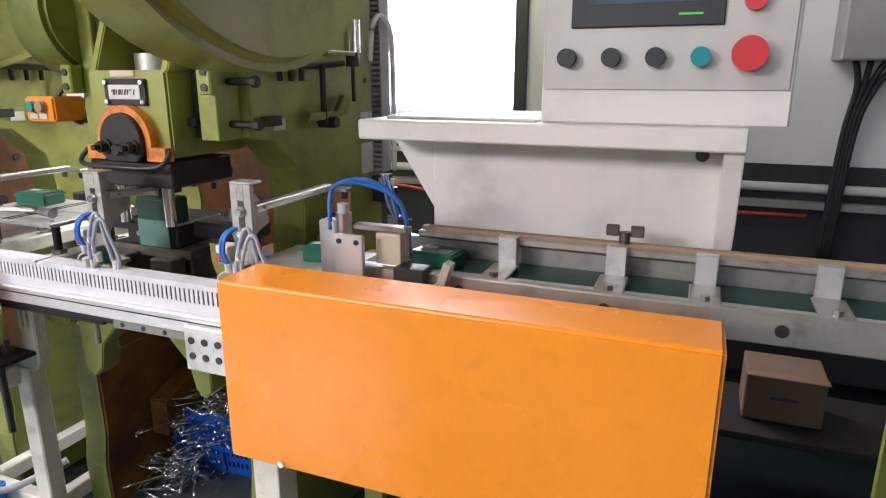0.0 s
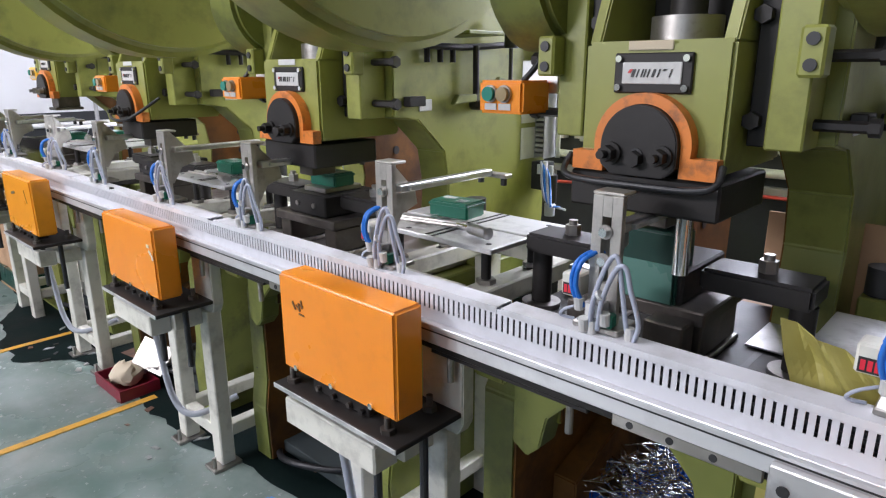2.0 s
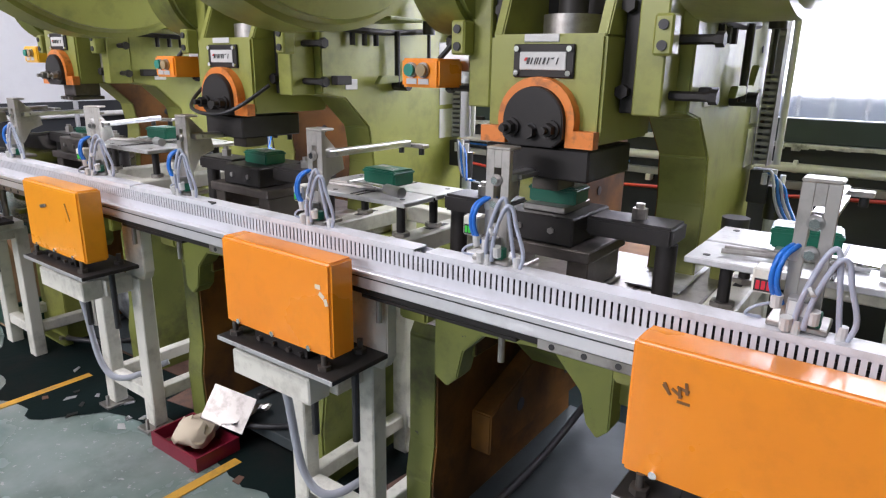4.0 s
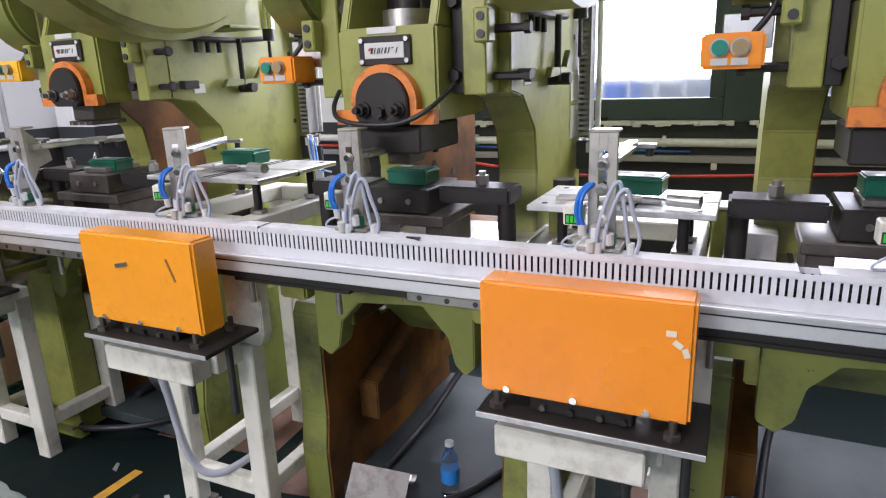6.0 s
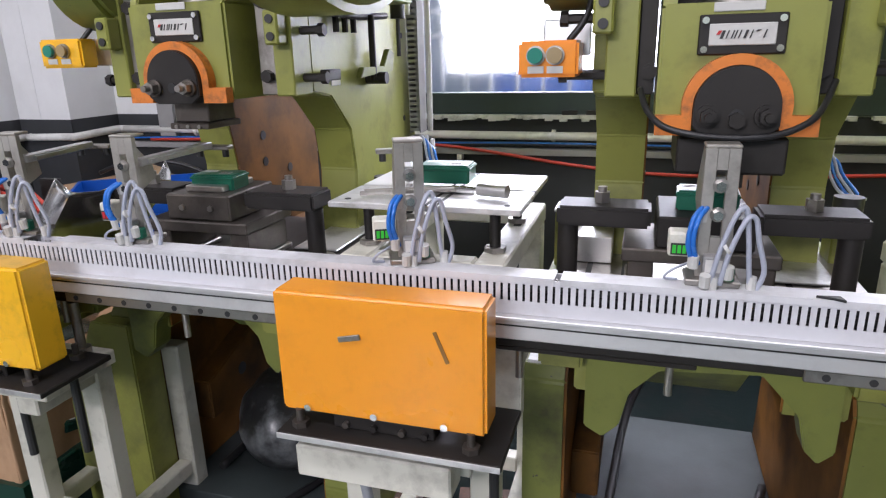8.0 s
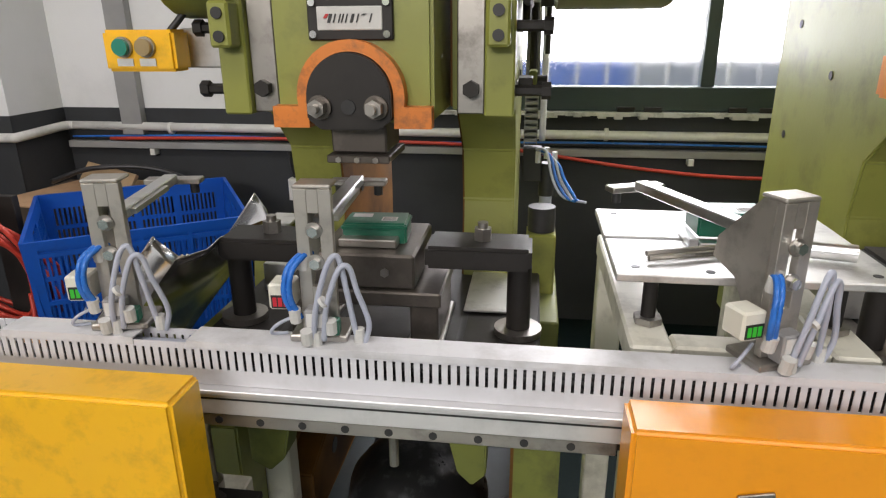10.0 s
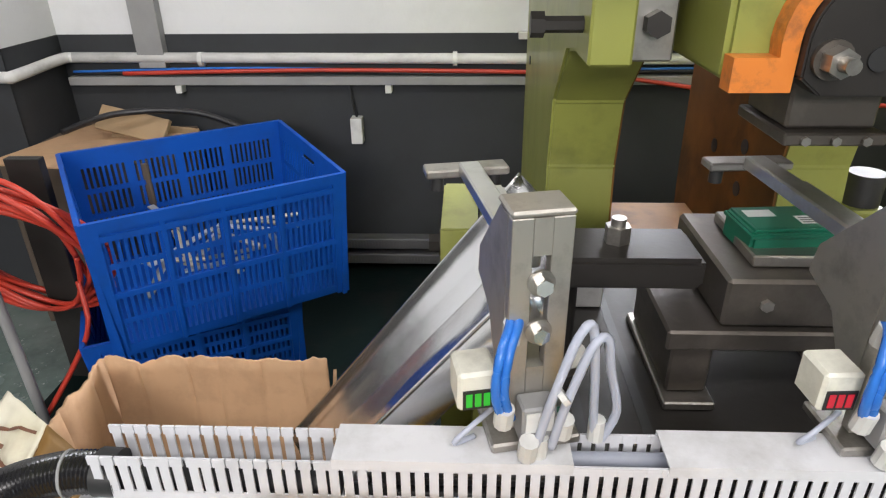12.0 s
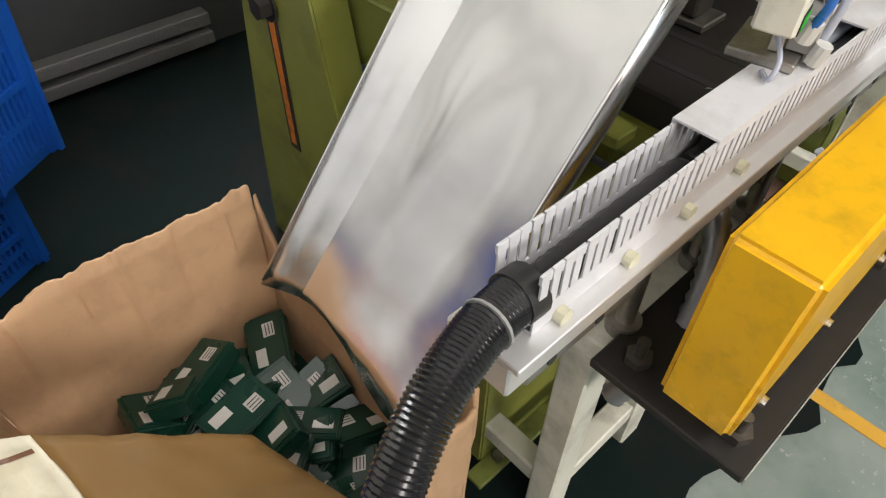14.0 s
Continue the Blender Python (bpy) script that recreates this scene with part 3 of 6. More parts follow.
def press(i):
    c, rz = PRESS_X[i], RAM_Z[i]
    p = thing("power_press", (c, PRESS_Y[i], 0), "green open-front power press with an orange ram clamp", "power press", "presses in the line")
    for s in (-1, 1):
        side_plate(p, s)
        foot(p, s)
        ga, gb = (0.195, 0.242) if i == 0 else (0.158, 0.213)
        g = part("guide_rail", bx(B(), (ga * s, 0.225, 1.162), (gb * s, 0.309, 2.2), 0.003), GREEN, p)
        box_part("gib", ((0.15 if i == 0 else 0.128) * s, 0.24, 1.165), ((ga - 0.001) * s, 0.33, 2.2), STEEL if i == 0 else DARK, p)
        lug = part("guide_lug", bx(B(), (0.2 * s, 0.185, 1.27), (0.235 * s, 0.2245, 1.34), 0.004), GREEN, p)
        for zz in (1.287, 1.322):
            cyl_part("lug_hole", (0.2175 * s, 0.181, zz), (0.2175 * s, 0.1845, zz), 0.009, BLACK, lug, seg=14)
        for zz in (1.205, 1.36):
            bolt(p, ((ga - 0.022) * s, 0.222, zz), ((ga - 0.022) * s, 0.239, zz), 0.014)
        for zz in (1.2, 1.3):
            bolt(p, (gb * s, 0.27, zz), (0.285 * s, 0.27, zz), 0.009)
            bolt(p, (0.285 * s, 0.27, zz), (0.3 * s, 0.27, zz), 0.014)
    box_part("crown", (-0.129, 0.45, 1.5), (0.129, 0.98, 2.3), GREENB, p, r=0.004)
    box_part("rear_web", (-0.129, 0.9, 0.5), (0.129, 0.95, 0.7), PRIMER, p, r=0.003)
    # table and front apron
    yf = 0.09 - PRESS_Y[i]
    t = box_part("bolster", (-0.3, yf, 0.735), (0.3, 0.62, 0.782), DARK if i in (0, 3) else STEEL, p, "oily steel bolster plate with clamping slots", 0.004)
    for x in (-0.235, -0.16, 0.16, 0.235):
        box_part("clamp_slot", (x - 0.006, yf + 0.004, 0.7815), (x + 0.006, 0.61, 0.7826), BLACK, t, r=0)
    for s in (-1, 1):
        part("bed_corner", bx(B(), (0.302 * s, yf, 0.68), (0.22 * s, 0.3, 0.7345), 0.006, 2), GREEN, p)
    ap = [(-0.215, 0.775), (0.215, 0.775), (0.215, 0.56), (0.19, 0.535), (0.165, 0.56), (0.15, 0.625), (0.085, 0.695), (-0.085, 0.682), (-0.135, 0.63), (-0.15, 0.56), (-0.18, 0.53), (-0.215, 0.55)]
    a = part("apron", poly(B(), ap[::-1], 1, 0.115, 0.175, 0.003), GREENB, p)
    for x, zz in ((-0.125, 0.722), (0.125, 0.73)):
        cyl_part("apron_hole", (x, 0.112, zz), (x, 0.1155, zz), 0.011, BLACK, a, seg=14)
    box_part("bed_casting", (-0.127, 0.2, 0.69), (0.127, 0.9, 0.734), PRIMER, p, r=0.003)
    for s in (-1, 1):
        box_part("bed_cheek", (0.2415 * s, 0.38, 0.6), (0.34 * s, 0.9, 0.734), GREENB, p, r=0.004)
    part("cross_beam", poly(B(), [(-0.254, 0.5), (0.254, 0.5), (0.254, 0.62), (0.1, 0.68), (-0.1, 0.68), (-0.254, 0.62)], 1, 0.78, 0.83, 0.003), PRIMER, p)
    box_part("bed_plate", (-0.254, 0.22, 0.02), (0.254, 1.0, 0.06), TEALF, p, r=0.002)
    ib = part("inner_beam", poly(B(), [(0.34, 0.22), (0.99, 0.2), (0.99, 0.4), (0.6, 0.43), (0.34, 0.34)], 0, -0.254, -0.19, 0.004), PRIMER, p, "stained orange inner beam")
    for yy in (0.5, 0.8):
        cyl_part("beam_hole", (-0.1895, yy, 0.31), (-0.188, yy, 0.31), 0.02, BLACK, ib, seg=14)
    part("air_pipe", tube(B(), [(-0.17, 0.32, 0.075), (-0.16, 0.6, 0.09), (-0.12, 0.86, 0.2), (0.0, 0.9, 0.42), (0.16, 0.88, 0.45)], 0.012, 6, 8), BLACK, p)
    part("deflector", poly(B(), [(0.24, 0.66), (0.42, 0.5), (0.44, 0.515), (0.27, 0.68)], 0, -0.12, 0.1, 0.002), GREENB, p, "sloping green deflector plate")
    # ram
    ram = B()
    bx(ram, (-0.123, 0.168, rz + 0.002), (0.123, 0.44, rz + 0.205), 0.006, 2)
    r = part("ram", ram, GREEN, p)
    for s in (-1, 1):
        part("ram_cheek", poly(B(), [(0.175, rz + 0.2), (0.44, rz + 0.2), (0.44, rz + 0.52), (0.3, rz + 0.52)], 0, 0.1 * s, 0.122 * s, 0.003), GREEN, r)
    box_part("ram_pocket", (-0.099, 0.36, rz + 0.207), (0.099, 0.44, rz + 0.52), DARK, r)
    cyl_part("screw_collar", (0, 0.28, rz + 0.206), (0, 0.28, rz + 0.245), 0.058, STEEL, r, seg=28)
    cyl_part("screw", (0, 0.28, rz + 0.246), (0, 0.28, rz + 0.5), 0.03, DARK, r, seg=20)
    zc = rz + 0.043
    part("clamp_flange", flange_ring(zc, 0.066, 0.083, rz - 0.003, 0.142, 0.1675, 0.123), RAMOR, r, "chipped orange clamp flange")
    cap = B()
    n = 18
    pts = [(0.065 * math.cos(math.pi * k / n), zc + 0.065 * math.sin(math.pi * k / n)) for k in range(n + 1)] + [(-0.065, rz + 0.012), (-0.045, rz - 0.004), (0.045, rz - 0.004), (0.065, rz + 0.012)]
    poly(cap, pts, 1, 0.13, 0.1675, 0.002)
    cp = part("clamp_cap", cap, DARK, r, "dark steel die-shank clamp cap")
    for s in (-1, 1):
        cyl_part("washer", (s * 0.043, 0.123, rz + 0.03), (s * 0.043, 0.1298, rz + 0.03), 0.018, CAST if i == 0 else DARK, cp)
        bolt(cp, (s * 0.043, 0.105, rz + 0.03), (s * 0.043, 0.1228, rz + 0.03), 0.0135, STEEL if i == 0 else DARK, "nut")
        cyl_part("stud", (s * 0.043, 0.09, rz + 0.03), (s * 0.043, 0.105, rz + 0.03), 0.007, STEEL if i == 0 else DARK, cp, seg=12)
    if i:
        bolt(cp, (0.0, 0.112, rz + 0.024), (0.0, 0.1297, rz + 0.024), 0.0135, DARK, "nut")
    for s in (-1, 1):
        sp = box_part("stop_post", (s * 0.3 - 0.032, 0.53, 0.633), (s * 0.3 + 0.032, 0.61, 0.87), GREEN, p, r=0.004)
        if s < 0:
            box_part("stop_cap", (s * 0.3 - 0.034, 0.525, 0.8705), (s * 0.3 + 0.034, 0.615, 0.878), PLATE, sp)
        else:
            cyl_part("stop_cap", (s * 0.3, 0.57, 0.8705), (s * 0.3, 0.57, 0.925), 0.03, BLACK, sp)
    cyl_part("centre_hole", (0, 0.1275, rz + 0.03), (0, 0.1298, rz + 0.03), 0.011, BLACK, cp)
    if i == 0:
        box_part("punch_holder", (-0.045, 0.18, rz - 0.048), (0.045, 0.28, rz + 0.002), CAST, r, r=0.003)
        box_part("punch_plate", (-0.05, 0.165, rz - 0.062), (0.052, 0.29, rz - 0.049), CAST, r)
        for s in (-0.03, 0.0, 0.03):
            bolt(r, (s, 0.16, rz - 0.056), (s, 0.164, rz - 0.056), 0.005, STEEL)
    else:
        w = (0, 0.085, 0.115, 0.13)[i]
        box_part("punch_holder", (-w, 0.15, rz - 0.068), (w, 0.36, rz - 0.006), DARK, r, r=0.004)
        box_part("punch", (-0.03, 0.2, rz - 0.1), (0.03, 0.28, rz - 0.069), CAST, r)
    nameplate(p, 0.13, 0.062, rz + 0.155, 0.1675)
    tp = box_part("type_plate", (-0.045, 0.1655, rz + 0.19), (0.03, 0.1678, rz + 0.2045), CLOTH if i == 3 else PAPER, p)
    # flywheel guard and brake drum
    dr = B()
    cy(dr, (0.27, 0.14, 1.845), (0.465, 0.14, 1.845), 0.525, None, 56)
    bmesh.ops.bevel(dr, geom=[e for e in dr.edges if e.calc_face_angle(0) > 1.2], offset=0.028, segments=3, affect="EDGES")
    fw = part("flywheel_guard", dr, GREEN, p, "large rounded green flywheel guard", smooth=True)
    box_part("guard_bracket", (0.245, 0.42, 1.365), (0.4, 0.56, 1.375), GREENB, p)
    bd = B()
    cy(bd, (-0.33, 0.29, 1.47), (-0.2, 0.29, 1.47), 0.155, None, 36)
    bmesh.ops.bevel(bd, geom=[e for e in bd.edges if e.calc_face_angle(0) > 1.2], offset=0.012, segments=2, affect="EDGES")
    part("brake_drum", bd, GREENB, p, "dusty green brake drum", smooth=True)
    # linkage on the right cheek
    lk = B()
    tube(lk, [(0.255, 0.33, 1.345), (0.258, 0.55, 1.34), (0.255, 0.74, 1.35)], 0.009, 4, 8)
    for yy in (0.42, 0.47, 0.52):
        cy(lk, (0.255, yy, 1.3), (0.255, yy, 1.345), 0.008, None, 8)
    cy(lk, (0.27, 0.6, 1.18), (0.27, 0.6, 1.345), 0.009, None, 10)
    part("link_rod", lk, DARK, p, smooth=True)
    lv = B()
    poly(lv, [(0.5, 1.19), (0.72, 1.2), (0.74, 1.25), (0.7, 1.26), (0.66, 1.215), (0.52, 1.215)], 0, 0.262, 0.278, 0.002)
    part("trip_lever", lv, GREENB, p)
    cyl_part("pivot", (0.242, 0.62, 1.185), (0.3, 0.62, 1.185), 0.016, DARK, p)
    box_part("lever_block", (0.245, 0.34, 1.19), (0.27, 0.4, 1.215), DARK, p)
    box_part("scale_plate", (0.2405, 0.4, 1.175), (0.2435, 0.45, 1.205), PAPER, p)
    lub = cyl_part("oil_cup", (0.3, 0.72, 1.38), (0.3, 0.72, 1.47), 0.024, CHROME, p, "bright metal oil cup")
    cyl_part("cup_base", (0.3, 0.72, 1.34), (0.3, 0.72, 1.3795), 0.02, BLACK, lub)
    cyl_part("cup_rod", (0.3, 0.72, 1.24), (0.3, 0.72, 1.3395), 0.006, BLACK, lub, seg=8)
    # paper sheets and vertical duct on the rear right edge
    for zz in ((1.0, 1.1), (1.115, 1.2)) if i else ():
        box_part("paper_sheet", (0.2405, 0.86, zz[0]), (0.2425, 0.95, zz[1]), PAPER, p, "white instruction sheet", r=0)
    vd = B()
    bx(vd, (0.25, 0.955, 1.0), (0.253, 1.0, 2.2))
    bx(vd, (0.253, 0.985, 1.0), (0.285, 0.99, 2.2))
    for k in range(70):
        zz = 1.005 + k * 0.0165
        bx(vd, (0.253, 0.925, zz), (0.285, 0.93, zz + 0.0095))
    bx(vd, (0.283, 0.925, 1.0), (0.286, 0.99, 2.2))
    bx(vd, (0.25, 0.925, 1.0), (0.253, 0.955, 2.2))
    part("vertical_cable_duct", vd, PIPEG, p, "grey slotted vertical cable duct")
    part("loop_conduit", tube(B(), [(0.262, 0.9, 1.36), (0.268, 0.905, 1.45), (0.28, 0.93, 1.5), (0.296, 0.97, 1.47), (0.3, 0.985, 1.36), (0.3, 0.985, 1.0)], 0.009, 6, 8), PIPEW, p, "pale bent conduit")
    fl = cyl_part("air_filter", (0.315, 0.93, 0.86), (0.315, 0.93, 0.95), 0.021, BLACK, p)
    cyl_part("filter_bowl", (0.315, 0.93, 0.815), (0.315, 0.93, 0.8595), 0.017, GREYT, fl)
    for k in range(3):
        bolt(fl, (0.29 + 0.022 * k, 0.9, 0.955 + 0.012 * (k % 2)), (0.29 + 0.022 * k, 0.9, 0.985 + 0.012 * (k % 2)), 0.008, PAPER, "push_fitting")
    va = box_part("air_valve", (0.25, 0.91, 0.9), (0.3, 0.97, 0.99), BLACK, p, "black air valve with loose tubes")
    for k in range(4):
        o = 0.01 * k
        part("air_tube", tube(B(), [(0.28, 0.92 + o * 0.5, 0.985), (0.31 + o, 0.88, 0.99 - o), (0.33 + o, 0.86, 0.92), (0.36 + o, 0.85 - o, 0.875), (0.42 - o * 2, 0.86, 0.86 + o * 0.5)], 0.004, 5, 6), (GREYT, BLUET)[k % 2], va)
    # two-hand button station on a side arm
    arm = box_part("station_arm", (-0.33, 0.27, 1.235), (-0.2425, 0.276, 1.3), ALU, p, "bare steel mounting strip")
    st = part("button_station", bx(B(), (-0.435 if i == 0 else -0.36, 0.17 if i else 0.21, 1.232 if i == 0 else 1.2), (-0.31 if i == 0 else -0.255, 0.262, 1.298 if i == 0 else 1.262), 0.005, 2), ORANGE_OVEREXPOSED if i == 0 else ORANGE, p, "orange push-button box with two round buttons")
    x0, x1, yf, zm = ((-0.435, -0.31, 0.21, 1.265) if i == 0 else (-0.36, -0.255, 0.17, 1.231))
    for f, mt in ((0.3, GBTN), (0.62, KBTN)):
        xx = x0 + (x1 - x0) * f
        b = cyl_part("bezel", (xx, yf - 0.006, zm + 0.006), (xx, yf - 0.0005, zm + 0.006), 0.0165, STEEL, st)
        cyl_part("button", (xx, yf - 0.014, zm + 0.006), (xx, yf - 0.0065, zm + 0.006), 0.0135, mt, b)
        box_part("tag", (xx - 0.014, yf - 0.0025, zm - 0.024), (xx + 0.014, yf - 0.0005, zm - 0.012), PAPER, b, r=0)
    part("cable", tube(B(), [(x1 - 0.02, yf + 0.03, zm + 0.03), (x1 + 0.01, yf + 0.05, zm + 0.08), (x1 + 0.02, yf + 0.08, zm + 0.18), (x1 + 0.03, yf + 0.1, zm + 0.3)], 0.006), BLKT, st)
    if i == 1:
        part("ram_cable", tube(B(), [(-0.15, 0.2, rz + 0.07), (-0.135, 0.15, rz + 0.035), (-0.1, 0.118, rz + 0.01), (-0.02, 0.105, rz - 0.001), (0.06, 0.11, rz + 0.004), (0.115, 0.135, rz + 0.03), (0.15, 0.2, rz + 0.08)], 0.0055), BLKT, p, "black cable slung under the clamp")
    if i == 3:
        part("ram_cable", tube(B(), [(-0.13, 0.15, rz + 0.02), (-0.12, 0.12, rz - 0.012), (0.0, 0.112, rz - 0.016), (0.12, 0.12, rz - 0.012), (0.13, 0.15, rz + 0.02)], 0.006), BLKT, p)
    if i == 0:
        # lower left bracket with adjusting slot beside the last press
        blk = part("slotted_foot", poly(B(), [(0.55, 0.0), (0.58, 0.4), (0.655, 0.775), (0.87, 0.79), (0.95, 0.3), (0.98, 0.0)], 0, -0.42, -0.3465, 0.004), GREEN, p, "green side leg with an adjusting slot")
        part("slot", bx(B(), (-0.4225, 0.764, 0.37), (-0.4195, 0.8, 0.715), 0.001), BLACK, blk)
        part("slot_gap", bx(B(), (-0.4245, 0.773, 0.385), (-0.4227, 0.79, 0.69), 0.0005), RAMOR, blk)
        cyl_part("slot_washer", (-0.4275, 0.781, 0.685), (-0.4247, 0.781, 0.685), 0.03, DARK, blk)
        bolt(blk, (-0.45, 0.781, 0.685), (-0.4277, 0.781, 0.685), 0.021)
    return p


for i in range(4):
    press(i)


# ---- die sets on the bolsters ----
def die_set(i):
    c = PRESS_X[i]
    d = thing("die_set", (c - 0.02 + (0.025 if i == 0 else 0), 0, 0.783), "oily steel die set clamped on the press bolster", "die set", "die sets")
    for s in (-1, 1):
        bar = part("clamp_bar", bx(B(), (s * 0.095, 0.25, 0.128), (s * 0.275, 0.345, 0.168), 0.006, 2), DARK, d)
        bolt(bar, (s * 0.19, 0.3, 0.1685), (s * 0.19, 0.3, 0.19), 0.016, STEEL, "nut")
        cyl_part("stud", (s * 0.19, 0.3, 0.19), (s * 0.19, 0.3, 0.2), 0.009, STEEL, bar)
        cyl_part("packing_post", (s * 0.255, 0.29, 0.012), (s * 0.255, 0.29, 0.1275), 0.021, DARK, bar)
        cyl_part("packing_foot", (s * 0.255, 0.29, 0), (s * 0.255, 0.29, 0.0115), 0.042, STEEL, bar)
    box_part("bridge_plate", (-0.145, 0.2, 0.078), (0.13, 0.4, 0.104), CAST, d, r=0.003)
    for x in (-0.11, 0.1):
        box_part("riser", (x - 0.024, 0.21, 0.012), (x + 0.024, 0.38, 0.0775), CAST, d, r=0.003)
        box_part("riser_foot", (x - 0.03, 0.19, 0), (x + 0.03, 0.39, 0.0115), STEEL, d)
    lower = part("lower_die", bx(B(), (-0.085, 0.21, 0.1045), (0.085, 0.4, 0.165), 0.004), CAST if i == 0 else DARK, d)
    for x in (-0.04, 0.036):
        bolt(lower, (x, 0.2045, 0.135), (x, 0.2095, 0.135), 0.0075, STEEL, "screw")
    if i in (0, 2):
        box_part("die_insert", (-0.05, 0.24, 0.1655), (0.05, 0.37, 0.18), STEEL, lower)
    if i == 3:
        for x in (-0.07, 0.08):
            part("guide_pin", cy(B(), (x, 0.2, 0.1655), (x, 0.2, 0.27), 0.014, None, 18), CHROME, lower, "bright guide pin", smooth=True)
            box_part("front_block", (x - 0.035, 0.15, 0.02), (x + 0.035, 0.2, 0.09), CAST, d, r=0.003)
    pl = box_part("scrap_plate", (0.15, 0.36, 0.002), (0.27, 0.6, 0.006), PLATE, d, "perforated bright steel plate")
    box_part("side_shim", (-0.27, 0.42, 0), (-0.17, 0.58, 0.06), PLATE, d)
    return d


for i in range(4):
    die_set(i)


def battery(place, rz=0, rx=0, ry=0, mt=BATT, label="green moulded battery case with white labels", name="battery_case"):
    b = new(name)
    b.empty_display_size = 0.03
    b.matrix_world = pose(*place, rx, ry, rz) @ Matrix.Diagonal((1.22, 1.22, 1.05, 1))
    tagged(b, label, "battery case", "battery cases")
    body = part("case", bx(B(), (-0.045, -0.03, 0), (0.045, 0.03, 0.036), 0.003, 2), mt, b)
    box_part("rim", (-0.0465, -0.0315, 0.026), (0.0465, 0.0315, 0.031), mt, b, r=0.001)
    box_part("paper_label", (-0.036, 0.002, 0.0362), (-0.008, 0.018, 0.0368), PAPER, b, r=0)
    box_part("top_frame", (-0.039, -0.0245, 0.0361), (0.039, 0.0245, 0.0364), mt, b, r=0)
    box_part("paper_label", (0.008, -0.016, 0.0362), (0.03, 0.002, 0.0368), PAPER, b, r=0)
    for k in range(3):
        box_part("print_bar", (0.01, -0.014 + 0.005 * k, 0.0369), (0.028, -0.0125 + 0.005 * k, 0.0371), INK, b, r=0)
    return b


for i, dz in ((0, 0.164), (1, 0.166), (2, 0.181)):
    battery((PRESS_X[i] + (0.01 if i == 0 else -0.015), 0.3, 0.783 + dz), (4, -3, 2)[i])
big = thing("battery_block", (PRESS_X[3] + 0.0, 0.235, 0.885), "tall green battery case standing in the die", "battery case")
part("case", bx(B(), (-0.055, -0.035, 0), (0.055, 0.035, 0.13), 0.004, 2), BATT_DIM, big)
box_part("film", (-0.05, -0.0375, 0.005), (0.05, -0.0355, 0.075), mat("milky_film", (0.1, 0.22, 0.18), 0.3), big)


